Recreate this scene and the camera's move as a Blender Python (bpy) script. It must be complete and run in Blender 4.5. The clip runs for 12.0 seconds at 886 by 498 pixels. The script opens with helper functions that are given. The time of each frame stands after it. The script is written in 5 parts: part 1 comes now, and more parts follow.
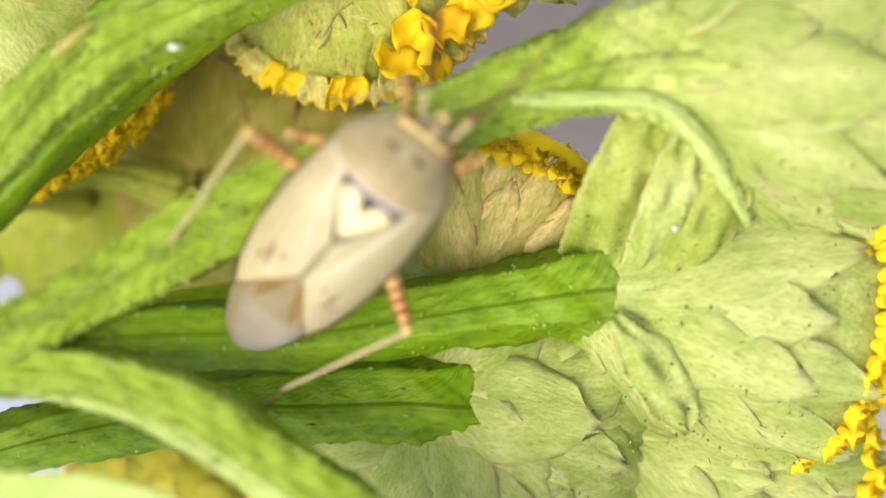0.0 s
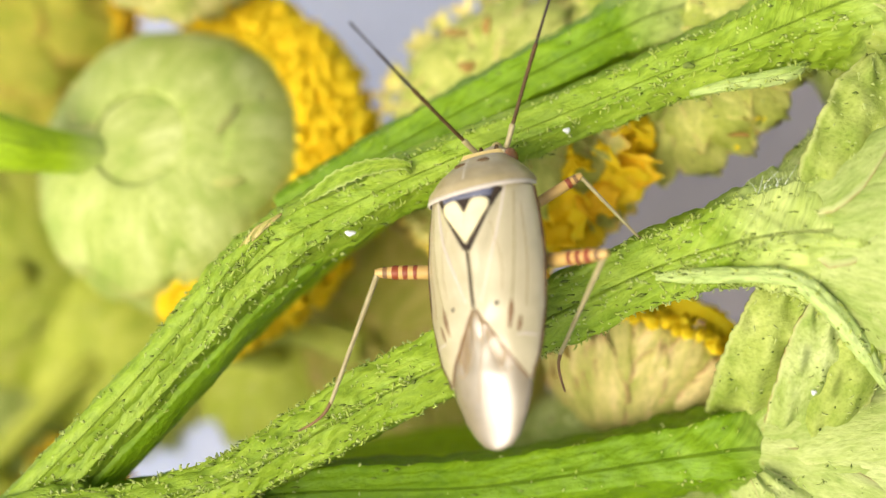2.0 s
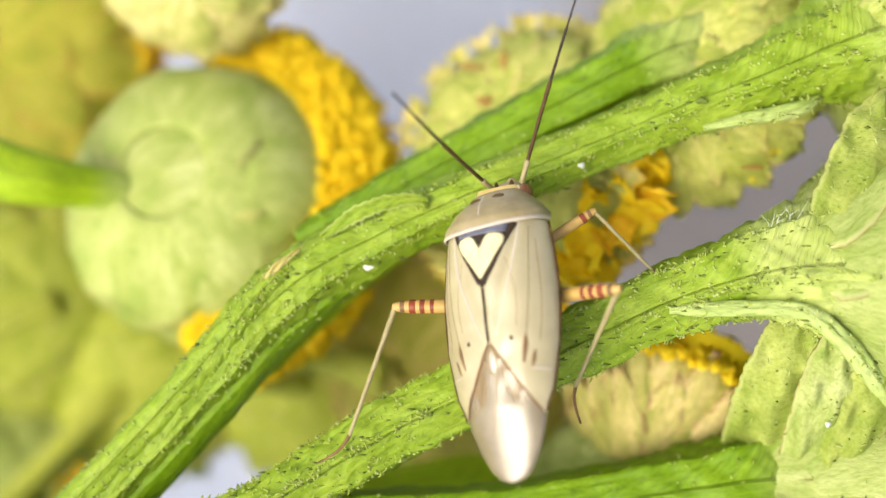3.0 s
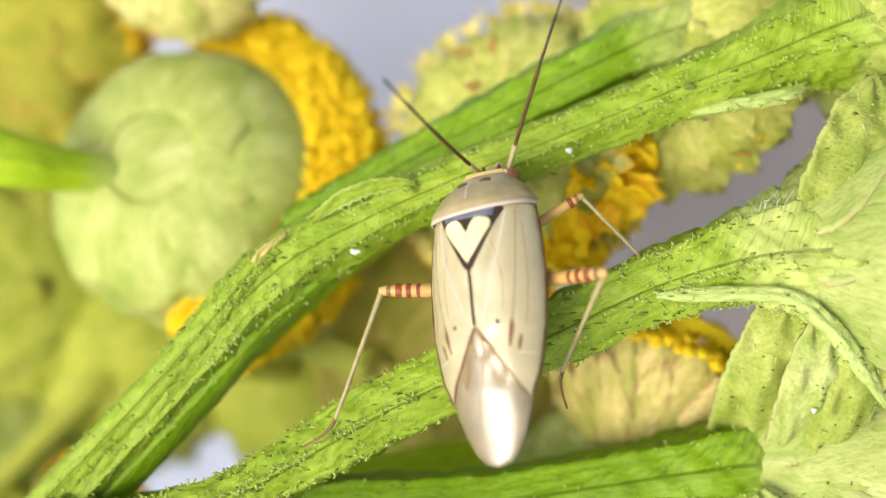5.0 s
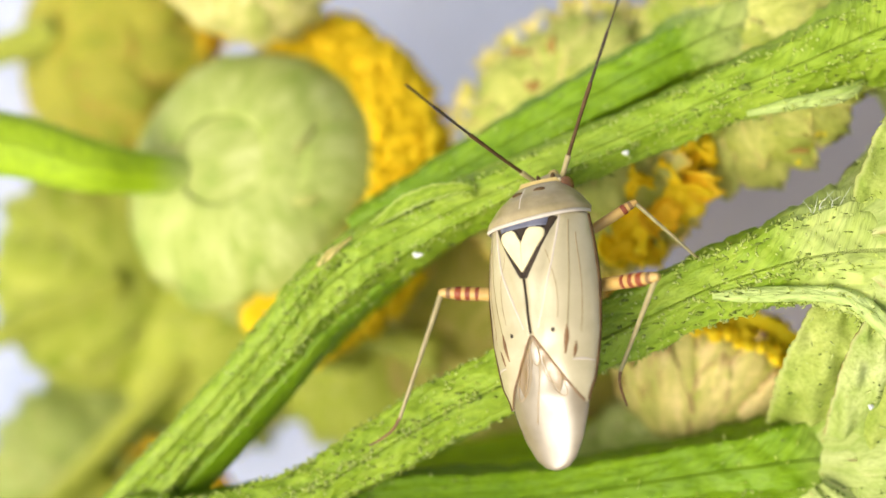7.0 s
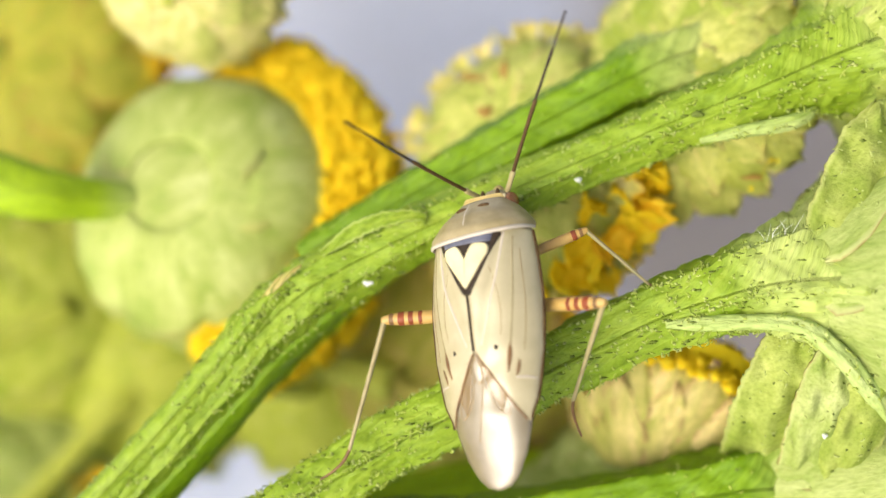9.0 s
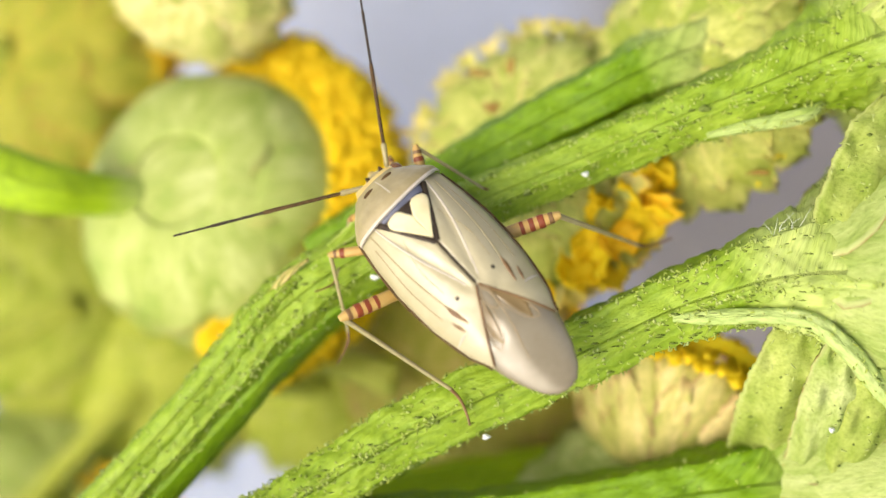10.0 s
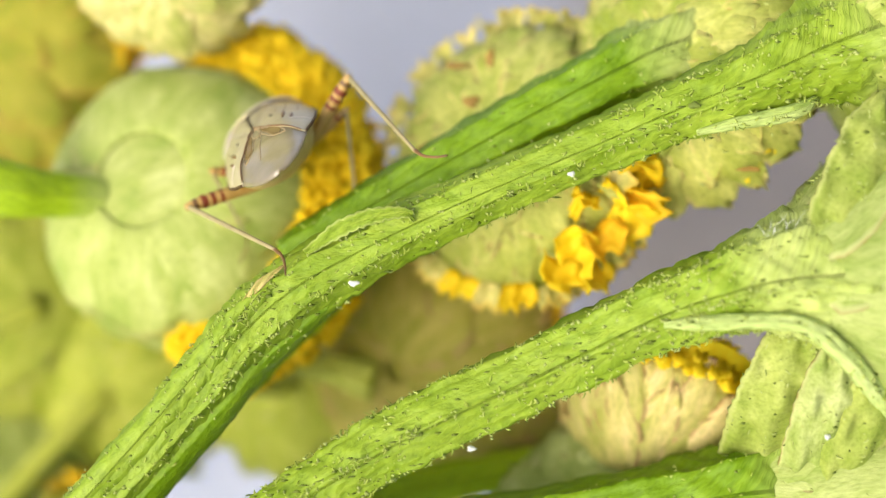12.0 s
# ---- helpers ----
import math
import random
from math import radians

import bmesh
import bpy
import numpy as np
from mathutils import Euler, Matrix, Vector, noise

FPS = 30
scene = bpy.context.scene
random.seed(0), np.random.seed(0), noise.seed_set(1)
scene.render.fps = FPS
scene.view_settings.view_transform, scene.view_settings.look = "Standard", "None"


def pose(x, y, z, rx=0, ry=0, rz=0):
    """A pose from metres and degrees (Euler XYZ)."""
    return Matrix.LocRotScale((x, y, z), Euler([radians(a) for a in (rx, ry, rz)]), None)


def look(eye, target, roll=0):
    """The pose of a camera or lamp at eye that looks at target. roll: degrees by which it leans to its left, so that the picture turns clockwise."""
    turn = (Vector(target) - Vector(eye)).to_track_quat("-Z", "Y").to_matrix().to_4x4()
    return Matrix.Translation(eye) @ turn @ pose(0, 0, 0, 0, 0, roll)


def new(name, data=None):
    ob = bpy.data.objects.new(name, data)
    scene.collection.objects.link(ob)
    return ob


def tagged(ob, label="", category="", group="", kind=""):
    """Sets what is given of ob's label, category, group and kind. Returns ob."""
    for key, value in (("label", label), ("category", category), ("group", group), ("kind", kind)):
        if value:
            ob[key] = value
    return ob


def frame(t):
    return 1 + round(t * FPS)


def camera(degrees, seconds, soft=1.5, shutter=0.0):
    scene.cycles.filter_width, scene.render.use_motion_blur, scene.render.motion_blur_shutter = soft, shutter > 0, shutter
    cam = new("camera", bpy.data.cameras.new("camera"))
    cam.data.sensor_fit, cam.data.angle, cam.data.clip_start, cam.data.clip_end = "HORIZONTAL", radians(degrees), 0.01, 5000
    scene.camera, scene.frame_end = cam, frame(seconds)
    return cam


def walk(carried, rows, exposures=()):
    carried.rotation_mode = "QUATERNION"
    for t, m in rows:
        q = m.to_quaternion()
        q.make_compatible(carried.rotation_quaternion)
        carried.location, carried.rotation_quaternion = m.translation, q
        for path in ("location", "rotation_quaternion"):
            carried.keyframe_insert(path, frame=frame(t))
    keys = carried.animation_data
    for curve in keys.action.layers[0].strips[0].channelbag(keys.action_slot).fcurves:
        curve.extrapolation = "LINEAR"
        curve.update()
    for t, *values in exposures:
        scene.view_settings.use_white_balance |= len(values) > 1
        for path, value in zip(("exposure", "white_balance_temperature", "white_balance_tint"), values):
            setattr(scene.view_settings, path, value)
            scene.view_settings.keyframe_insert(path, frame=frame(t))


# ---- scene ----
MM = 0.001
cam = camera(34, 12.0, soft=1.5, shutter=0.05)
cam.data.dof.use_dof = True
cam.data.dof.focus_distance = 29.0 * MM
cam.data.dof.aperture_fstop = 42


def mm_pose(x, y, z, rx=0, ry=0, rz=0):
    return pose(x * MM, y * MM, z * MM, rx, ry, rz)


PATH = [
    (0.0, (-1.285, -2.881, 26.816, -2.448, -8.345, 1.097)),
    (0.2, (-1.949, -3.260, 27.348, -4.508, -6.686, 1.034)),
    (0.5, (-1.967, -2.608, 28.103, -4.227, -4.186, 0.809)),
    (0.7, (-1.626, -2.212, 28.683, -2.181, -2.630, 0.682)),
    (1.0, (-0.964, -1.516, 29.343, 0.904, -0.667, 0.458)),
    (1.5, (-0.792, -1.017, 29.374, 1.717, -1.135, 0.259)),
    (2.0, (-0.719, -1.207, 29.478, 1.028, -0.548, 0.385)),
    (2.5, (-0.356, -0.706, 29.869, 1.425, 0.687, 0.155)),
    (4.5, (-0.393, -1.136, 29.958, 1.591, 0.905, 0.476)),
    (5.0, (-0.266, -1.014, 29.875, 1.373, 0.485, 0.466)),
    (5.5, (-0.294, -1.114, 29.953, 1.717, 0.562, 0.417)),
    (5.8, (0.049, -0.618, 30.305, -0.357, 2.703, 0.112)),
    (6.0, (0.311, -0.040, 30.593, -1.123, 4.089, -0.203)),
    (6.5, (0.284, 0.063, 30.790, -0.799, 4.542, -0.294)),
    (7.0, (0.281, 0.063, 30.627, -0.601, 3.874, -0.299)),
    (7.5, (0.438, 0.279, 30.528, -0.001, 3.472, -0.430)),
    (9.5, (0.391, 0.240, 30.155, 0.219, 2.069, -0.330)),
    (10.0, (0.325, -0.047, 30.250, 0.478, 2.342, -0.270)),
    (10.5, (0.267, -0.263, 30.206, -0.129, 2.419, -0.213)),
    (10.8, (0.200, -0.400, 29.656, -1.812, 0.961, -0.269)),
    (11.0, (0.561, 0.125, 28.986, -3.037, 0.048, -0.716)),
    (11.5, (-0.593, 0.559, 29.002, -2.113, -0.417, -1.004)),
    (12.0, (-0.135, 0.797, 29.069, -1.005, 0.759, -0.866)),
]
walk(cam, [(t, mm_pose(*p)) for t, p in PATH])

# ---- light: soft daylight from a bright overcast sky ----
world = bpy.data.worlds.new("sky")
scene.world = world
world.use_nodes = True
sky = world.node_tree.nodes.new("ShaderNodeTexSky")
sky.sky_type = "NISHITA"
sky.sun_disc = False
sky.sun_elevation, sky.sun_rotation = radians(56), radians(-113)
sky.dust_density = 6.0
sky.air_density = 0.45
sky.ozone_density = 0.3
world.node_tree.links.new(sky.outputs[0], world.node_tree.nodes["Background"].inputs[0])
world.node_tree.nodes["Background"].inputs[1].default_value = 0.38
sun_data = bpy.data.lights.new("sun", "SUN")
sun_data.energy, sun_data.angle, sun_data.color = 1.4, radians(60), (1.0, 0.97, 0.66)
sun = new("sun", sun_data)
sun.matrix_world = look((-0.50, -0.23, 0.83), (0, 0, 0))
scene.view_settings.exposure = -0.34


# ---- materials ----
def material(name, rough=0.5, translucent=0.0, spec=0.4):
    """A principled material, mixed with light that comes through. Returns it, its nodes and links, and the shader."""
    m = bpy.data.materials.new(name)
    m.use_nodes = True
    nodes, links = m.node_tree.nodes, m.node_tree.links
    bsdf = nodes["Principled BSDF"]
    bsdf.inputs["Roughness"].default_value = rough
    bsdf.inputs["Specular IOR Level"].default_value = spec
    if translucent:
        thin = nodes.new("ShaderNodeBsdfTranslucent")
        mix = nodes.new("ShaderNodeMixShader")
        mix.inputs[0].default_value = translucent
        links.new(bsdf.outputs[0], mix.inputs[1])
        links.new(thin.outputs[0], mix.inputs[2])
        links.new(mix.outputs[0], nodes["Material Output"].inputs[0])
    return m, nodes, links, bsdf


def coloured(m, nodes, links, bsdf, socket):
    links.new(socket, bsdf.inputs["Base Color"])
    for n in nodes:
        if n.bl_idname == "ShaderNodeBsdfTranslucent":
            links.new(socket, n.inputs[0])


def noise_of(nodes, links, vector, scale, detail=4.0, rough=0.6, stretch=None):
    n = nodes.new("ShaderNodeTexNoise")
    n.inputs["Scale"].default_value = scale
    n.inputs["Detail"].default_value = detail
    n.inputs["Roughness"].default_value = rough
    if stretch:
        mp = nodes.new("ShaderNodeMapping")
        mp.inputs["Scale"].default_value = stretch
        links.new(vector, mp.inputs[0])
        vector = mp.outputs[0]
    links.new(vector, n.inputs["Vector"])
    return n.outputs["Fac"]


def ramp(nodes, links, fac, stops):
    r = nodes.new("ShaderNodeValToRGB")
    e = r.color_ramp.elements
    while len(e) < len(stops):
        e.new(0.5)
    for el, (p, c) in zip(e, stops):
        el.position, el.color = p, (*c, 1)
    links.new(fac, r.inputs[0])
    return r.outputs[0]


def mixed(nodes, links, a, b, fac, mode="MIX"):
    x = nodes.new("ShaderNodeMix")
    x.data_type, x.blend_type = "RGBA", mode
    for s, v in ((x.inputs[0], fac), (x.inputs[6], a), (x.inputs[7], b)):
        if isinstance(v, (int, float)):
            s.default_value = v
        elif isinstance(v, tuple):
            s.default_value = (*v, 1)
        else:
            links.new(v, s)
    return x.outputs[2]


def bumped(nodes, links, bsdf, height, distance, strength=0.6):
    b = nodes.new("ShaderNodeBump")
    b.inputs["Distance"].default_value = distance
    b.inputs["Strength"].default_value = strength
    links.new(height, b.inputs["Height"])
    links.new(b.outputs[0], bsdf.inputs["Normal"])


def attribute(nodes, name):
    a = nodes.new("ShaderNodeAttribute")
    a.attribute_name = name
    return a


def stem_material(name, dark, mid, pale, translucent=0.12):
    m, nodes, links, bsdf = material(name, 0.5, translucent, 0.35)
    flow = attribute(nodes, "flow").outputs["Vector"]
    streak = noise_of(nodes, links, flow, 1.0, 5, 0.62, (3.2, 0.35, 1))
    blotch = noise_of(nodes, links, flow, 0.9, 3, 0.5)
    fine = noise_of(nodes, links, flow, 7.0, 4, 0.6, (1, 0.5, 1))
    a = ramp(nodes, links, streak, [(0.3, dark), (0.52, mid), (0.72, pale)])
    b = ramp(nodes, links, blotch, [(0.35, mid), (0.7, pale)])
    c = mixed(nodes, links, a, b, 0.35)
    ripe = nodes.new("ShaderNodeMath")
    ripe.operation = "MULTIPLY_ADD"
    links.new(streak, ripe.inputs[0])
    ripe.inputs[1].default_value = 0.3
    links.new(attribute(nodes, "rim").outputs["Fac"], ripe.inputs[2])
    cup = ramp(nodes, links, blotch, [(0.3, (0.36, 0.47, 0.085)), (0.7, (0.54, 0.63, 0.20))])
    c = mixed(nodes, links, c, cup, ramp(nodes, links, ripe.outputs[0], [(0.3, (0, 0, 0)), (1.05, (1, 1, 1))]))
    speck = ramp(nodes, links, fine, [(0.32, (0.66, 0.70, 0.52)), (0.48, (1, 1, 1)), (0.68, (1.2, 1.16, 1.1))])
    coloured(m, nodes, links, bsdf, mixed(nodes, links, c, speck, 0.8, "MULTIPLY"))
    bumped(nodes, links, bsdf, fine, 0.08 * MM, 0.8)
    return m


def bract_material(name, base, pale, edge, brown=(0.30, 0.14, 0.03)):
    """Green at the base, paler up the blade, with a papery margin; brown flecks."""
    m, nodes, links, bsdf = material(name, 0.55, 0.3, 0.3)
    flow = attribute(nodes, "flow").outputs["Vector"]
    rim = attribute(nodes, "rim").outputs["Fac"]
    rnd = nodes.new("ShaderNodeObjectInfo").outputs["Random"]
    vein = noise_of(nodes, links, flow, 1.0, 4, 0.6, (5.0, 0.7, 1))
    spots = noise_of(nodes, links, flow, 1.7, 5, 0.7)
    blade = mixed(nodes, links, base, pale, ramp(nodes, links, vein, [(0.25, (0, 0, 0)), (0.7, (1, 1, 1))]))
    blade = mixed(nodes, links, blade, pale, ramp(nodes, links, rnd, [(0, (0, 0, 0)), (1, (0.5, 0.5, 0.5))]))
    mottle = noise_of(nodes, links, flow, 9.0, 5, 0.7, (1.6, 0.8, 1))
    blade = mixed(nodes, links, blade, ramp(nodes, links, mottle, [(0.3, (0.62, 0.68, 0.5)), (0.5, (1, 1, 1)), (0.72, (1.22, 1.18, 1.3))]), 0.85, "MULTIPLY")
    cloud = noise_of(nodes, links, flow, 0.75, 4, 0.65, (1.3, 0.7, 1))
    blade = mixed(nodes, links, blade, ramp(nodes, links, cloud, [(0.32, (0.60, 0.72, 0.36)), (0.5, (1, 1, 1)), (0.68, (1.38, 1.28, 1.8))]), 0.9, "MULTIPLY")
    c = mixed(nodes, links, blade, edge, ramp(nodes, links, rim, [(0.55, (0, 0, 0)), (0.95, (1, 1, 1))]))
    worn = noise_of(nodes, links, flow, 2.3, 3, 0.6)
    lip = nodes.new("ShaderNodeMath")
    lip.operation = "MULTIPLY"
    links.new(ramp(nodes, links, rim, [(0.86, (0, 0, 0)), (0.99, (1, 1, 1))]), lip.inputs[0])
    links.new(ramp(nodes, links, worn, [(0.46, (0, 0, 0)), (0.6, (0.75, 0.75, 0.75))]), lip.inputs[1])
    c = mixed(nodes, links, c, brown, lip.outputs[0])
    c = mixed(nodes, links, c, brown, ramp(nodes, links, spots, [(0.66, (0, 0, 0)), (0.74, (0.7, 0.7, 0.7))]))
    coloured(m, nodes, links, bsdf, c)
    bumped(nodes, links, bsdf, mottle, 0.08 * MM, 0.6)
    return m


def plain_material(name, a, b, rough=0.5, translucent=0.0, scale=3000.0, bump=0.02, spec=0.4):
    m, nodes, links, bsdf = material(name, rough, translucent, spec)
    tc = nodes.new("ShaderNodeTexCoord").outputs["Object"]
    n = noise_of(nodes, links, tc, scale, 5, 0.6)
    big = noise_of(nodes, links, tc, scale * 0.2, 2, 0.5)
    c = ramp(nodes, links, n, [(0.3, a), (0.7, b)])
    c = mixed(nodes, links, c, b, ramp(nodes, links, big, [(0.4, (0, 0, 0)), (0.7, (0.5, 0.5, 0.5))]))
    coloured(m, nodes, links, bsdf, c)
    if bump:
        bumped(nodes, links, bsdf, n, bump * MM, 0.6)
    return m


def floret_material(name, deep, bright):
    m, nodes, links, bsdf = material(name, 0.6, 0.45, 0.25)
    flow = attribute(nodes, "flow").outputs["Vector"]
    rnd = nodes.new("ShaderNodeObjectInfo").outputs["Random"]
    n = noise_of(nodes, links, flow, 4.0, 4, 0.6)
    c = ramp(nodes, links, n, [(0.3, deep), (0.65, bright)])
    c = mixed(nodes, links, c, deep, ramp(nodes, links, rnd, [(0.3, (0, 0, 0)), (1, (0.5, 0.5, 0.5))]))
    coloured(m, nodes, links, bsdf, c)
    return m


STEM = stem_material("stem green", (0.14, 0.245, 0.006), (0.235, 0.365, 0.016), (0.37, 0.49, 0.055))
STEM_DARK = stem_material("deep stem green", (0.10, 0.205, 0.001), (0.155, 0.295, 0.002), (0.235, 0.38, 0.006))
STEM_MID = stem_material("middle stem green", (0.12, 0.235, 0.001), (0.18, 0.33, 0.004), (0.27, 0.42, 0.016))
STALK = stem_material("bright stalk green", (0.29, 0.45, 0.006), (0.34, 0.51, 0.008), (0.39, 0.56, 0.014))
STALK_SOFT = stem_material("yellow stalk green", (0.36, 0.42, 0.03), (0.45, 0.50, 0.06), (0.54, 0.58, 0.12))
STEM_PALE = stem_material("pale stem green", (0.29, 0.43, 0.06), (0.42, 0.55, 0.15), (0.56, 0.66, 0.26))
BRACT = bract_material("bract green", (0.35, 0.46, 0.085), (0.51, 0.60, 0.19), (0.62, 0.66, 0.27), (0.40, 0.26, 0.05))
BRACT_ROUND = bract_material("bract soft green", (0.42, 0.52, 0.085), (0.55, 0.64, 0.185), (0.66, 0.68, 0.22), (0.46, 0.50, 0.085))
BRACT_LIME = bract_material("bract lime", (0.47, 0.53, 0.07), (0.64, 0.68, 0.17), (0.78, 0.74, 0.24), (0.42, 0.24, 0.04))
BRACT_MOSS = bract_material("bract moss", (0.37, 0.46, 0.025), (0.55, 0.61, 0.09), (0.58, 0.60, 0.15), (0.36, 0.34, 0.04))
BRACT_BUFF = bract_material("bract buff", (0.60, 0.60, 0.14), (0.80, 0.76, 0.30), (0.86, 0.76, 0.28))
BRACT_TIP = bract_material("pale yellow petal", (0.62, 0.64, 0.14), (0.80, 0.74, 0.24), (0.92, 0.72, 0.12), (0.70, 0.42, 0.06))
BRACT_OLIVE = bract_material("bract olive", (0.34, 0.36, 0.014), (0.52, 0.50, 0.055), (0.66, 0.44, 0.08))
BRACT_UMBER = bract_material("bract umber", (0.35, 0.36, 0.03), (0.52, 0.47, 0.10), (0.68, 0.48, 0.20))
BRACT_TAN = bract_material("bract tan", (0.48, 0.52, 0.07), (0.80, 0.70, 0.26), (0.70, 0.50, 0.22))
BRACT_SPECKLED = bract_material("bract speckled green", (0.27, 0.36, 0.03), (0.47, 0.56, 0.125), (0.58, 0.64, 0.20), (0.26, 0.30, 0.05))
YELLOW = floret_material("floret yellow", (1.0, 0.75, 0.012), (1.0, 0.87, 0.04))
ORANGE = floret_material("floret orange", (0.97, 0.62, 0.012), (1.0, 0.80, 0.05))
HAIR = plain_material("plant hair", (0.36, 0.47, 0.05), (0.50, 0.60, 0.13), 0.55, 0.3, 2000, 0)
HAIR_PALE = plain_material("pale plant hair", (0.42, 0.52, 0.11), (0.56, 0.64, 0.22), 0.5, 0.3, 2000, 0)
CRUMB = plain_material("dark crumb", (0.07, 0.11, 0.01), (0.18, 0.24, 0.03), 0.7, 0.0, 5000, 0)
WHITE = plain_material("white fleck", (0.60, 0.64, 0.56), (0.74, 0.77, 0.70), 0.4, 0.2, 5000, 0)
SHELL = plain_material("wing cream", (0.365, 0.321, 0.170), (0.505, 0.457, 0.277), 0.28, 0.12, 1500, 0.03, 0.75)
PRONOTUM = plain_material("pronotum tan", (0.25, 0.205, 0.09), (0.40, 0.335, 0.18), 0.4, 0.05, 2200, 0.03, 0.45)
IVORY = plain_material("ivory", (0.66, 0.58, 0.30), (0.78, 0.70, 0.42), 0.45, 0.1, 2500, 0.01)
COLLAR = plain_material("pale margin", (0.50, 0.45, 0.35), (0.60, 0.55, 0.45), 0.4, 0.1, 2500, 0)
BLACK = plain_material("bug black", (0.020, 0.016, 0.012), (0.055, 0.04, 0.025), 0.4, 0.0, 3000, 0, 0.15)
SLATE = plain_material("slate blue", (0.06, 0.065, 0.09), (0.14, 0.15, 0.20), 0.3, 0.0, 3000, 0)
BROWN = plain_material("bug brown", (0.11, 0.055, 0.02), (0.22, 0.12, 0.04), 0.4, 0.0, 3000, 0)
TANLINE = plain_material("vein tan", (0.24, 0.17, 0.07), (0.36, 0.27, 0.13), 0.4, 0.0, 3000, 0)
RUST = plain_material("rust band", (0.13, 0.022, 0.006), (0.24, 0.05, 0.012), 0.4, 0.0, 3000, 0)
RUST_SPOT = plain_material("brown spot", (0.26, 0.15, 0.025), (0.40, 0.26, 0.05), 0.6, 0.1, 3000, 0)
LEG = plain_material("leg straw", (0.30, 0.25, 0.10), (0.44, 0.39, 0.20), 0.4, 0.12, 3000, 0)
FEELER = plain_material("feeler brown", (0.045, 0.026, 0.010), (0.10, 0.06, 0.022), 0.5, 0.0, 3000, 0, 0.12)
THIGH = plain_material("thigh amber", (0.44, 0.26, 0.055), (0.58, 0.40, 0.13), 0.4, 0.12, 3000, 0)
BELLY = plain_material("belly tan", (0.46, 0.35, 0.11), (0.60, 0.48, 0.19), 0.5, 0.1, 2000, 0.01)
EYE = plain_material("eye brown", (0.12, 0.05, 0.012), (0.24, 0.11, 0.03), 0.2, 0.0, 4000, 0, 0.6)
MEMBRANE = plain_material("membrane", (0.19, 0.15, 0.07), (0.33, 0.285, 0.18), 0.2, 0.2, 900, 0.012, 1.0)
CELL = plain_material("membrane cell", (0.15, 0.095, 0.025), (0.27, 0.19, 0.07), 0.2, 0.2, 900, 0.01, 1.0)
gloss = MEMBRANE.node_tree.nodes["Principled BSDF"].inputs
gloss["Coat Weight"].default_value, gloss["Coat Roughness"].default_value = 0.6, 0.18


def cloth_material():
    m, nodes, links, bsdf = material("grey cloth", 0.85, 0, 0.2)
    tc = nodes.new("ShaderNodeTexCoord").outputs["Object"]
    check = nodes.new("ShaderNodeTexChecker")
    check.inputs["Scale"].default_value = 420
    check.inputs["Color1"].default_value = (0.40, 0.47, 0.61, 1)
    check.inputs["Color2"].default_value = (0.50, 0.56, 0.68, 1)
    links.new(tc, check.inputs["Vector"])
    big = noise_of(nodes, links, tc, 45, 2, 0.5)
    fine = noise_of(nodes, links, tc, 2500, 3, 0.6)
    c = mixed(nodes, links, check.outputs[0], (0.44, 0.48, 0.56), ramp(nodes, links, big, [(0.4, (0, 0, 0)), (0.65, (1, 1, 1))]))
    # deeper shade towards +x is put into the cloth's colour as browner grey
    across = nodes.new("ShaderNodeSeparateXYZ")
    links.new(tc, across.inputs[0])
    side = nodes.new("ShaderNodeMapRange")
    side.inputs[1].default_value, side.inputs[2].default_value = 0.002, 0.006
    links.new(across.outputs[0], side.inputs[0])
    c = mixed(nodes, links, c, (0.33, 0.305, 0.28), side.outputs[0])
    c = mixed(nodes, links, c, ramp(nodes, links, fine, [(0.3, (0.8, 0.8, 0.8)), (0.7, (1.1, 1.1, 1.1))]), 0.5, "MULTIPLY")
    coloured(m, nodes, links, bsdf, c)
    bumped(nodes, links, bsdf, fine, 0.1 * MM)
    return m


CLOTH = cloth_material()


# ---- mesh helpers; shapes are written in millimetres ----
def mesh_of(name, verts, faces, mat, attrs=None):
    me = bpy.data.meshes.new(name)
    me.from_pydata((np.asarray(verts, float) * MM).tolist(), [], faces)
    me.materials.append(mat)
    me.shade_smooth()
    for key, values in (attrs or {}).items():
        values = np.asarray(values, np.float32)
        if values.ndim == 2:
            me.attributes.new(key, "FLOAT_VECTOR", "POINT").data.foreach_set("vector", values.ravel())
        else:
            me.attributes.new(key, "FLOAT", "POINT").data.foreach_set("value", values)
    return me


def part(name, me, parent=None, m=None, label="", kind=""):
    ob = new(name, me)
    if parent:
        ob.parent = parent
    if m is not None:
        ob.matrix_basis = m
    return tagged(ob, label=label, kind=kind)


def sheet(nu, nv, around=False, start=0):
    """Quads of a grid of nu x nv points."""
    out = []
    for i in range(nu - 1):
        for j in range(nv if around else nv - 1):
            k = (j + 1) % nv
            out.append((start + i * nv + j, start + i * nv + k, start + (i + 1) * nv + k, start + (i + 1) * nv + j))
    return out


def spline(points, steps):
    """A smooth curve through points (rows of any length), steps to a span."""
    p = np.array(points, float)
    p = np.vstack([2 * p[0] - p[1], p, 2 * p[-1] - p[-2]])
    out = []
    for i in range(1, len(p) - 2):
        for t in np.linspace(0, 1, steps, endpoint=False):
            a, b, c, d = p[i - 1:i + 3]
            out.append(0.5 * (2 * b + (c - a) * t + (2 * a - 5 * b + 4 * c - d) * t * t + (3 * b - a - 3 * c + d) * t ** 3))
    out.append(p[-2])
    return np.array(out)


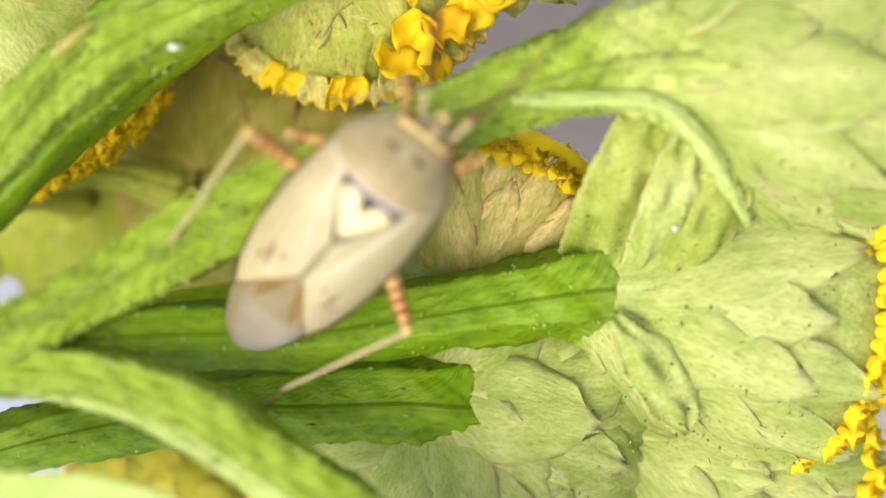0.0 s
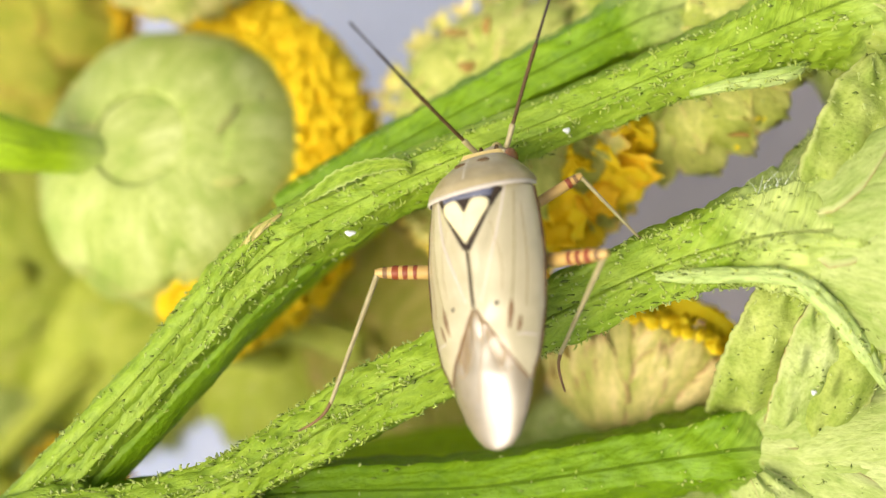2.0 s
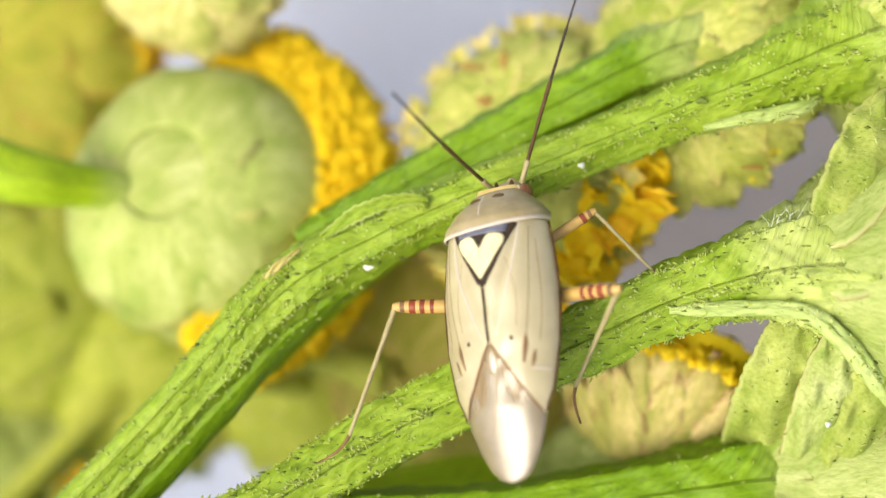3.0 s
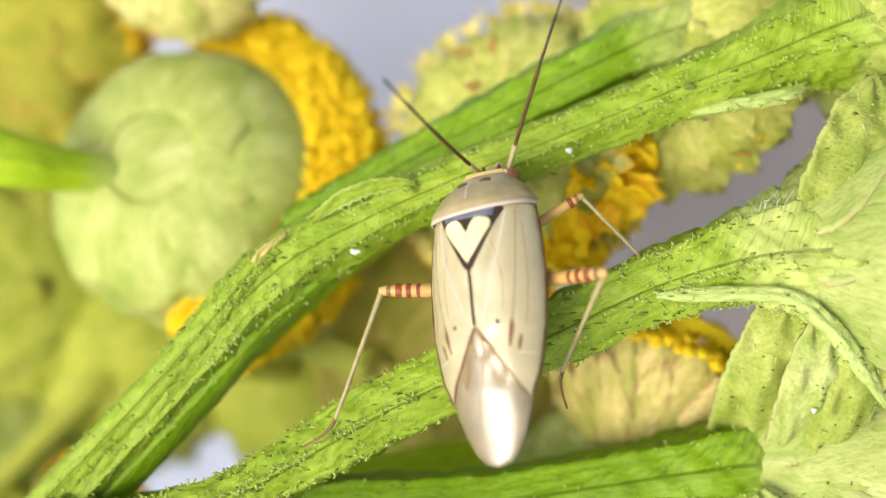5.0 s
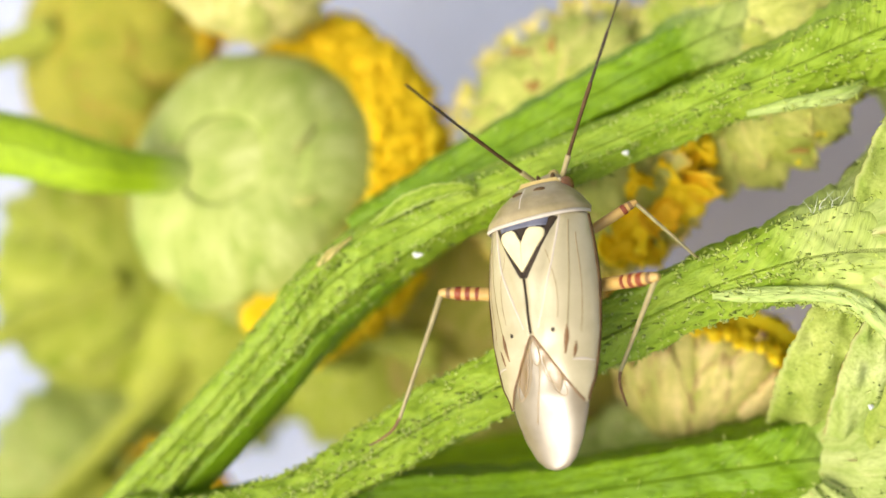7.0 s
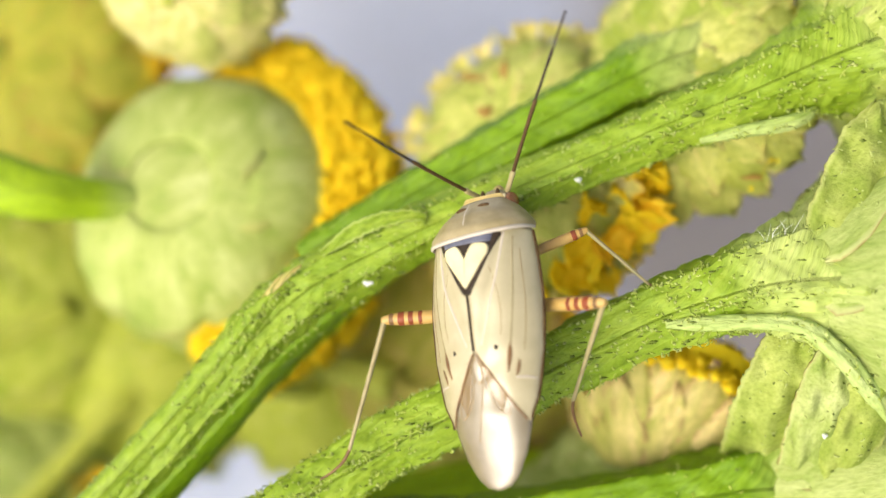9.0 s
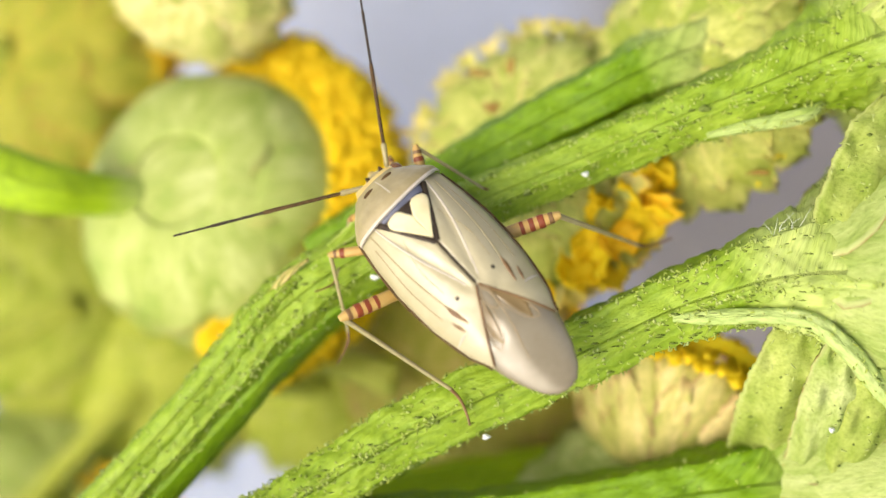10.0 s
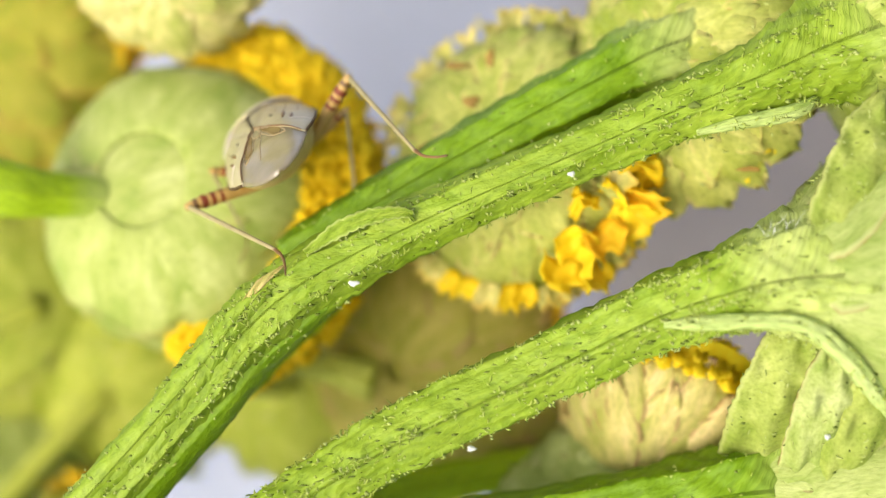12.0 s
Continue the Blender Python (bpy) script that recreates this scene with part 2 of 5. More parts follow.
def frames_along(c):
    """Tangents and two normals that turn as little as they can."""
    t = np.gradient(c, axis=0)
    t /= np.linalg.norm(t, axis=1)[:, None]
    up = np.array([0, 0, 1.0])
    n = np.zeros_like(t)
    for i in range(len(c)):
        v = up - t[i] * (up @ t[i])
        if np.linalg.norm(v) < 1e-3:
            v = np.array([1.0, 0, 0]) - t[i] * t[i][0]
        n[i] = v / np.linalg.norm(v)
        up = n[i]
    return t, n, np.cross(t, n)


def tube(name, rows, mat, ridges=7, depth=0.09, steps=14, around=64, rough=0.06, twist=0.15, seed=0, ends=True, fade=0.0, facet=0.0):
    """A ridged stem through rows of x, y, z, radius. Returns its mesh and what is needed to set hairs on it."""
    g = np.random.default_rng(seed)
    s = spline(rows, steps)
    c, r = s[:, :3], s[:, 3]
    t, n, b = frames_along(c)
    run = np.r_[0, np.cumsum(np.linalg.norm(np.diff(c, axis=0), axis=1))]
    th = np.linspace(0, 2 * np.pi, around, endpoint=False)
    T, S = np.meshgrid(th, run)
    ph = g.uniform(0, 6.28, 8)
    turn = T + twist * np.sin(S * 0.3 + ph[0]) + 2 * ph[1] / ridges
    furrow = np.abs(np.sin(0.5 * ridges * turn))
    rad = 1 + depth * (1.7 * furrow ** 0.7 - 1.1) + 0.5 * depth * np.cos((ridges // 2) * T + ph[2] + 0.2 * S)
    if facet:  # flat sides between raised, rounded edges
        side = np.pi / ridges
        rad = 1 + facet * (np.cos(side) / np.cos(np.abs(turn) % (2 * side) - side) - 1) + depth * (np.exp(-(furrow / 0.13) ** 2) - 0.7 * np.exp(-((furrow - 0.34) / 0.12) ** 2)) + 0.04 * np.cos(2 * T + ph[2] + 0.2 * S)
    rad += rough * (np.sin(3.1 * S + 2 * T + ph[3]) * 0.6 + np.sin(7.3 * S - 5 * T + ph[4]) * 0.5 + np.sin(15 * S + 9 * T + ph[5]) * 0.35 + np.sin(23 * S - 14 * T + ph[6]) * 0.3)
    R = r[:, None] * rad
    v = c[:, None] + R[..., None] * (np.cos(T)[..., None] * n[:, None] + np.sin(T)[..., None] * b[:, None])
    nu = len(c)
    verts, faces = v.reshape(-1, 3), sheet(nu, around, True)
    flow = np.stack([T * np.maximum(r[:, None], 0.2) + seed * 7.0, S, 0 * T], -1).reshape(-1, 3)
    if ends:
        verts = np.vstack([verts, c[0], c[-1]])
        flow = np.vstack([flow, flow[0], flow[-1]])
        k = nu * around
        faces += [(k, (j + 1) % around, j) for j in range(around)]
        faces += [(k + 1, k - around + j, k - around + (j + 1) % around) for j in range(around)]
    tip = np.repeat(np.clip((run - run[-1] + fade) / 1.4, 0, 1) if fade else 0 * run, around)
    tip = np.r_[tip, np.full(len(verts) - len(tip), 1.0 if fade else 0.0)]
    nrm = np.cos(T)[..., None] * n[:, None] + np.sin(T)[..., None] * b[:, None]
    return mesh_of(name, verts, faces, mat, {"flow": flow, "rim": tip}), v, nrm, np.broadcast_to(t[:, None], v.shape), furrow


def chosen(g, ok, count, weight):
    """Points picked by chance, more often where weight is high."""
    if weight is None:
        return g.choice(ok, count)
    w = weight.ravel()[ok]
    return g.choice(ok, count, p=w / w.sum())


def tuft(name, v, nrm, tan, count, mat, length=0.11, width=0.021, seed=0, lean=0.88, top=-0.1, weight=None):
    """Many small hairs that lie on a surface given as a grid of points with normals."""
    g = np.random.default_rng(seed)
    P, N, T = v.reshape(-1, 3), nrm.reshape(-1, 3), tan.reshape(-1, 3)
    pick = chosen(g, np.where(N[:, 2] > top)[0], count, weight)
    verts, faces = [], []
    for i in pick:
        p, nn, tt = P[i], N[i], T[i]
        side = np.cross(nn, tt)
        p = p + tt * g.uniform(-0.12, 0.12) + side * g.uniform(-0.05, 0.05)
        a = g.uniform(0, 6.28)
        d = np.cos(a) * tt + np.sin(a) * side
        d = lean * d + (1 - lean) * nn * g.uniform(0.5, 2.0)
        L, w = length * g.uniform(0.5, 1.5), width * g.uniform(0.6, 1.4)
        q = np.cross(d, nn)
        q /= np.linalg.norm(q) + 1e-9
        k = len(verts)
        m1 = p + d * L * 0.5 + nn * L * 0.25
        verts += [p - q * w - nn * 0.02, p + q * w - nn * 0.02, p + nn * w * 1.5, m1 - q * w * 0.8, m1 + q * w * 0.8, m1 + nn * w * 1.3, p + d * L + nn * L * g.uniform(0, 0.5)]
        faces += [(k, k + 1, k + 4, k + 3), (k + 1, k + 2, k + 5, k + 4), (k + 2, k, k + 3, k + 5), (k + 3, k + 4, k + 6), (k + 4, k + 5, k + 6), (k + 5, k + 3, k + 6)]
    return mesh_of(name, verts, faces, mat, {"flow": np.array(verts)})


def crumbs(name, v, nrm, count, mat, size=0.035, seed=0, top=0.0, tan=None, weight=None):
    """Small irregular grains sitting on a surface."""
    g = np.random.default_rng(seed)
    P, N = v.reshape(-1, 3), nrm.reshape(-1, 3)
    pick = chosen(g, np.where(N[:, 2] > top)[0], count, weight)
    verts, faces = [], []
    for i in pick:
        s = size * g.uniform(0.5, 1.5, 3)
        p = P[i] + N[i] * s[2] * 0.2 + g.normal(0, 0.04, 3) * (1, 1, 0)
        a = g.uniform(0, 3.14)
        if tan is not None:
            d = tan.reshape(-1, 3)[i]
            a = math.atan2(d[1], d[0]) + g.normal(0, 0.25)
            s = s * (1.9, 0.75, 0.8)
        ca, sa = np.cos(a), np.sin(a)
        k = len(verts)
        for x, y, z in ((1.6, 0, 0), (0, 1, 0), (-1.6, 0, 0), (0, -1, 0), (0, 0, 1), (0, 0, -1)):
            verts.append(p + np.array([(x * ca - y * sa) * s[0], (x * sa + y * ca) * s[1], z * s[2]]))
        faces += [(k, k + 1, k + 4), (k + 1, k + 2, k + 4), (k + 2, k + 3, k + 4), (k + 3, k, k + 4), (k + 1, k, k + 5), (k + 2, k + 1, k + 5), (k + 3, k + 2, k + 5), (k, k + 3, k + 5)]
    return mesh_of(name, verts, faces, mat, {"flow": np.array(verts)})


# ---- the cloth under the sprig, reaching far out ----
TABLE_Z = -26.0


def build_cloth():
    g = np.random.default_rng(4)
    x = np.r_[-40000, -3000, -400, np.linspace(-120, 120, 81), 400, 3000, 40000]
    X, Y = np.meshgrid(x, x, indexing="ij")
    near = np.exp(-(X ** 2 + Y ** 2) / 90.0 ** 2)
    Z = TABLE_Z + near * (0.25 * np.sin(X * 0.13 + 0.08 * Y) + 0.2 * np.sin(Y * 0.21 - 0.05 * X + 1.0))
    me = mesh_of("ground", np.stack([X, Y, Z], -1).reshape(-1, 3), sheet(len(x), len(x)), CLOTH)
    tagged(new("ground", me), "blue-grey checked cloth lying flat beneath the flower sprig", "cloth", kind="structure")


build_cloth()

# ---- the sprig ----
sprig = tagged(new("flower_sprig"), "cut green tansy sprig with button flower heads lying on the cloth", "plant")
sprig.location = (-0.055, -0.034, TABLE_Z * MM)


def on_sprig(name, me, parent=None, m=None, label="", kind=""):
    """A part of the sprig; parts of parts keep their parent's space."""
    if parent is None:
        parent, m = sprig, Matrix.Translation(-sprig.location) @ (m or Matrix())
    return part(name, me, parent, m, label, kind)


def stem(name, rows, mat, hairs=0, grains=0, seed=0, label="", **kw):
    me, v, nrm, tan, furrow = tube(name, rows, mat, seed=seed, **kw)
    ob = on_sprig(name, me, label=label)
    in_furrow, on_edge = 0.06 + np.exp(-(furrow / 0.22) ** 2), 0.25 + np.exp(-((furrow - 0.45) / 0.2) ** 2)
    if kw.get("facet"):
        in_furrow, on_edge = 0.04 + np.exp(-((furrow - 0.32) / 0.1) ** 2), 0.10 + np.exp(-(furrow / 0.2) ** 2)
    if hairs:
        on_sprig("hairs", tuft("hairs", v, nrm, tan, int(hairs * 0.45), HAIR, seed=seed + 50, weight=on_edge, top=0.15), ob, kind="stuff")
        on_sprig("bristles", tuft("bristles", v, nrm, tan, int(hairs * 0.2), HAIR_PALE, 0.06, 0.028, seed + 51, 0.8, weight=on_edge, top=0.15), ob, kind="stuff")
    if grains:
        on_sprig("specks", crumbs("specks", v, nrm, int(grains * 0.9), CRUMB, 0.030, seed=seed + 80, tan=tan, weight=in_furrow), ob, kind="stuff")
        on_sprig("gland_dust", crumbs("gland_dust", v, nrm, int(grains * 0.9), HAIR_PALE, 0.028, seed=seed + 81, weight=on_edge), ob, kind="stuff")
    return ob


def build_stems():
    stem("main_stem", [(-75, -46, -24.3, 1.5), (-50, -31, -21, 1.5), (-30, -19.5, -11, 1.4), (-17, -11.3, -2.6, 1.3), (-11.5, -7.7, -0.4, 1.1), (-9.0, -6.6, -0.3, 0.9), (-7.5, -6.2, -0.3, 0.8)], STEM, 500, 60, 1, "main green ridged stem of the sprig", ridges=9)
    stem("branch", [(-12.5, -9.0, -1.2, 0.6), (-10.6, -7.6, -0.9, 0.62), (-9.27, -6.5, -0.8, 0.62), (-7.92, -5.1, -0.7, 0.64), (-5.81, -2.8, -0.6, 0.66), (-4.69, -1.5, -0.6, 0.74), (-3.45, -0.45, -0.6, 0.74), (-1.67, 0.50, -0.58, 0.62), (0.29, 1.37, -0.55, 0.56), (2.66, 2.34, -0.5, 0.56), (4.18, 2.97, -0.4, 0.62), (5.83, 3.60, -0.4, 0.74), (7.0, 4.1, -0.6, 1.0), (8.2, 4.5, -1.0, 1.7)],
         STEM, 1700, 380, 2, "hairy green side branch under the insect", fade=1.2, ridges=6, depth=0.07, facet=1.0, around=84)
    stem("branch", [(-2.3, -0.20, -0.9, 0.28), (-3.25, -0.82, -0.85, 0.46), (-4.41, -1.78, -0.85, 0.52), (-5.53, -3.05, -0.85, 0.54), (-7.64, -5.37, -0.95, 0.54), (-9.0, -6.8, -1.1, 0.54), (-11.0, -8.4, -1.3, 0.5)],
         STEM_MID, 60, 20, 22, "smooth green stem grown together with the hairy branch", ridges=5, depth=0.03, facet=0.7, rough=0.03)
    stem("branch", [(-3.9, 0.1, -2.0, 0.5), (-1.80, 1.32, -1.9, 0.62), (0.81, 2.72, -1.9, 0.74), (3.0, 3.85, -1.9, 0.80), (4.1, 4.35, -2.2, 1.0), (5.0, 4.5, -3.2, 1.5)],
         STEM_DARK, 120, 40, 3, "smooth deep green side branch", fade=2.5, ridges=5, depth=0.06, facet=1.0)
    stem("branch", [(-10.4, -6.9, -0.1, 0.6), (-8.27, -6.2, 0.0, 0.58), (-6.68, -5.98, 0.1, 0.56), (-5.10, -5.55, 0.1, 0.56), (-4.06, -5.05, 0.0, 0.60), (-2.69, -4.25, -0.1, 0.68), (-1.2, -3.4, -0.1, 0.74), (1.45, -2.16, 0.05, 0.72), (3.60, -1.11, 0.3, 0.74), (5.0, -0.60, 0.5, 0.86), (6.1, -0.35, 0.5, 1.15), (7.2, -0.35, 0.1, 1.9)],
         STEM, 2200, 620, 4, "hairy pale-ridged green side branch", fade=2.5, ridges=6, depth=0.08, facet=0.9, around=84)
    stem("branch", [(-8.9, -6.4, -0.5, 0.6), (-6.27, -6.0, -0.6, 0.62), (-3.23, -5.70, -0.8, 0.66), (0.38, -5.62, -1.2, 0.74), (3.6, -5.12, -1.15, 0.84), (5.2, -4.85, -1.1, 1.0), (6.0, -4.8, -1.4, 1.3)],
         STEM_DARK, 130, 60, 5, "thick deep green side branch", fade=0.9, ridges=5, depth=0.05, facet=1.0)
    stem("branch", [(-12, -11.2, -4.2, 0.6), (-7.88, -9.06, -3.2, 0.6), (-6.04, -8.25, -2.8, 0.62), (-4.23, -7.70, -2.5, 0.68), (-1.64, -7.24, -2.5, 0.8), (0.48, -7.14, -2.3, 0.88), (2.2, -7.05, -2.0, 0.92), (3.0, -7.1, -2.2, 1.1), (3.7, -7.15, -2.9, 1.5)],
         STEM_DARK, 40, 20, 6, "smooth deep green side branch", fade=1.0, ridges=6, depth=0.05, facet=1.0)
    stem("branch", [(-6.4, -6.15, -0.3, 0.5), (-5.11, -6.22, 0.0, 0.52), (-3.48, -6.35, 0.4, 0.56), (-1.89, -6.85, 0.8, 0.60), (-0.20, -7.90, 1.1, 0.62), (1.77, -9.19, 1.4, 0.64), (4.2, -11.0, 1.4, 0.7), (6.5, -12.6, 0.6, 1.2)],
         STEM, 900, 80, 7, "curved green side branch with a pale ridge", ridges=5, depth=0.08, facet=0.9)
    stem("branch", [(-12.6, -8.2, 0.0, 0.6), (-9.6, -7.05, 0.9, 0.62), (-7.97, -7.6, 1.2, 0.66), (-5.93, -8.45, 1.4, 0.7), (-3.91, -9.05, 1.4, 0.72), (-1.45, -9.50, 1.3, 0.72), (1.25, -9.9, 1.1, 0.72), (4.5, -10.6, 0.2, 0.8), (7.5, -12.0, -0.6, 1.2)],
         STEM_PALE, 1100, 110, 8, "pale green furrowed side branch", ridges=5, depth=0.10)
    # stalks of the heads further back
    stem("stalk", [(-20, -13, -4.5, 0.7), (-20, -4, -3, 0.6), (-16.5, 2.0, -2.6, 0.8), (-12.83, 2.3, -3.1, 0.78), (-10.6, 1.78, -3.4, 0.66), (-9.6, 1.62, -3.9, 0.54), (-8.5, 1.55, -4.6, 0.46)], STALK, 0, 0, 9, "bright green flower stalk", fade=1.2, depth=0.03, rough=0.012)
    stem("stalk", [(-7.9, -5.1, -1.0, 0.3), (-6.4, -3.4, -4.5, 0.3), (-4.4, -2.6, -6.4, 0.32), (-2.4, -3.0, -6.7, 0.5)], STALK_SOFT, 0, 0, 10)
    stem("stalk", [(-22, -14, -7, 0.3), (-20, -8, -8, 0.3), (-16, -3.5, -8.5, 0.3), (-11.6, -1.2, -10.1, 0.45)], STALK_SOFT, 0, 0, 11)
    stem("stalk", [(-20, -13, -6, 0.3), (-16, -9, -8, 0.3), (-12.0, -6.8, -9.9, 0.45)], STALK_SOFT, 0, 0, 12)
    stem("stalk", [(-22, -14, -7, 0.3), (-23, -4, -8.5, 0.3), (-18, 3.5, -8.6, 0.3), (-13.3, 5.9, -9.7, 0.45)], STALK_SOFT, 0, 0, 13)
    stem("stalk", [(-23, -4, -8.5, 0.3), (-17, 8, -9.5, 0.3), (-7.1, 6.5, -3.9, 0.45)], STALK_SOFT, 0, 0, 14)
    stem("stalk", [(-14, -10, -5, 0.6), (-8, -11.2, -8.5, 0.5), (-2.9, -11.5, -8.1, 0.8)], STALK_SOFT, 0, 0, 15)
    stem("stalk", [(-17, -11.3, -4.6, 0.6), (-13, -9.4, -8.5, 0.5), (-10.9, -8.5, -8.7, 0.8)], STALK_SOFT, 0, 0, 16)
    stem("stalk", [(-6.0, -6.1, -1.2, 0.5), (-2.5, -5.6, -4.5, 0.45), (1.5, -5.2, -6.0, 0.5), (3.0, -5.3, -4.6, 0.7), (3.45, -5.1, -3.95, 0.9)], STALK, 0, 0, 17)
    stem("stalk", [(-5.5, -3.0, -1.3, 0.4), (-3.2, -0.8, -3.4, 0.4), (-1.0, 1.0, -3.6, 0.45), (0.4, 2.0, -3.2, 0.7), (0.8, 2.2, -3.5, 0.9)], STALK, 0, 0, 18)


def floret_mesh(mat, seed):
    """A small tube that opens into five lobes, along +z."""
    g = np.random.default_rng(seed)
    rows = [(0.0, 0.13), (0.55, 0.16), (0.85, 0.24), (1.05, 0.30)]
    n = 10
    verts = []
    for k, (z, r) in enumerate(rows):
        for j in range(n):
            a = 2 * np.pi * j / n
            out = r * (1.25 if (k == 3 and j % 2 == 0) else 0.9 if k == 3 else 1) * g.uniform(0.92, 1.08)
            verts.append((out * np.cos(a), out * np.sin(a), z + (0.14 if k == 3 and j % 2 == 0 else 0) * g.uniform(0.6, 1.4)))
    verts.append((0, 0, 1.0))
    faces = sheet(4, n, True) + [(40, 30 + j, 30 + (j + 1) % n) for j in range(n)]
    return mesh_of("floret", verts, faces, mat, {"flow": np.array(verts)})


FLORETS = {m.name: [floret_mesh(m, 20 + i) for i in range(3)] for m in (YELLOW, ORANGE)}


def head_profile(s, R, depth):
    """Radius and height of the cup at s, from the stalk (0) to the rim (1)."""
    steep = 2.2 if depth < 0.8 * R else 1.35
    return R * np.sin(np.minimum(s, 1.3) * 1.25) / np.sin(1.25), depth * s ** steep


def bract_mesh(R, depth, s0, s1, half, lift, mat, seed, ruffle=0.05):
    """A curved scale that follows the cup, thick in the middle, thin and wavy at its margin."""
    g = np.random.default_rng(seed)
    nu, nv = 11, 9
    ph = g.uniform(0, 6.28, 4)
    u, w = np.meshgrid(np.linspace(0, 1, nu), np.linspace(-1, 1, nv), indexing="ij")
    shape = (np.sin(np.pi * np.clip(0.16 + 0.76 * u, 0, 1)) ** 0.55) * (1 - 0.35 * u ** 6)
    shape[-1] *= 0.72
    wid = half * shape * (1 + 0.08 * np.sin(9 * u + ph[0]))
    s = s0 + (s1 - s0) * (u - 0.10 * (w ** 2) * u ** 3 + 0.025 * np.sin(7 * w + ph[1]) * u ** 3)
    r, z = head_profile(s, R, depth)
    a = w * wid / np.maximum(r, 0.35 * R)
    margin = np.maximum(np.abs(w) ** 3, u ** 4)
    out = lift * (1 - 0.3 * u) - 0.09 * w ** 2 + ruffle * margin * (np.sin(8 * w + ph[2] + 3 * u) + np.sin(15 * u + ph[3]))
    # outward of the cup: away from the axis, and back towards the stalk
    tilt = 1.15 * (1 - np.clip(s, 0, 1.1)) + 0.15
    x = (r + out * np.cos(tilt)) * np.cos(a)
    y = (r + out * np.cos(tilt)) * np.sin(a)
    zz = z - out * np.sin(tilt)
    top = np.stack([x, y, zz], -1).reshape(-1, 3)
    thick = (0.07 * (1 - margin) + 0.015)
    bot = np.stack([x - thick * np.cos(a), y - thick * np.sin(a), zz + thick * 0.8], -1).reshape(-1, 3)
    faces = [f[::-1] for f in sheet(nu, nv)] + sheet(nu, nv, start=nu * nv)
    k = nu * nv
    loop = [j for j in range(nv)] + [i * nv + nv - 1 for i in range(1, nu)] + [(nu - 1) * nv + j for j in range(nv - 2, -1, -1)] + [i * nv for i in range(nu - 2, 0, -1)]
    faces += [(loop[i], loop[(i + 1) % len(loop)], loop[(i + 1) % len(loop)] + k, loop[i] + k) for i in range(len(loop))]
    flow = np.tile(np.stack([w * wid + seed * 3.3, s * R, 0 * s], -1).reshape(-1, 3), (2, 1))
    return mesh_of("bract", np.vstack([top, bot]), faces, mat, {"flow": flow, "rim": np.tile(margin.ravel(), 2)})


def turned(at, facing, spin=0):
    q = Vector(facing).normalized().to_track_quat("Z", "Y")
    return Matrix.Translation(Vector(at) * MM) @ q.to_matrix().to_4x4() @ Matrix.Rotation(radians(spin), 4, "Z")


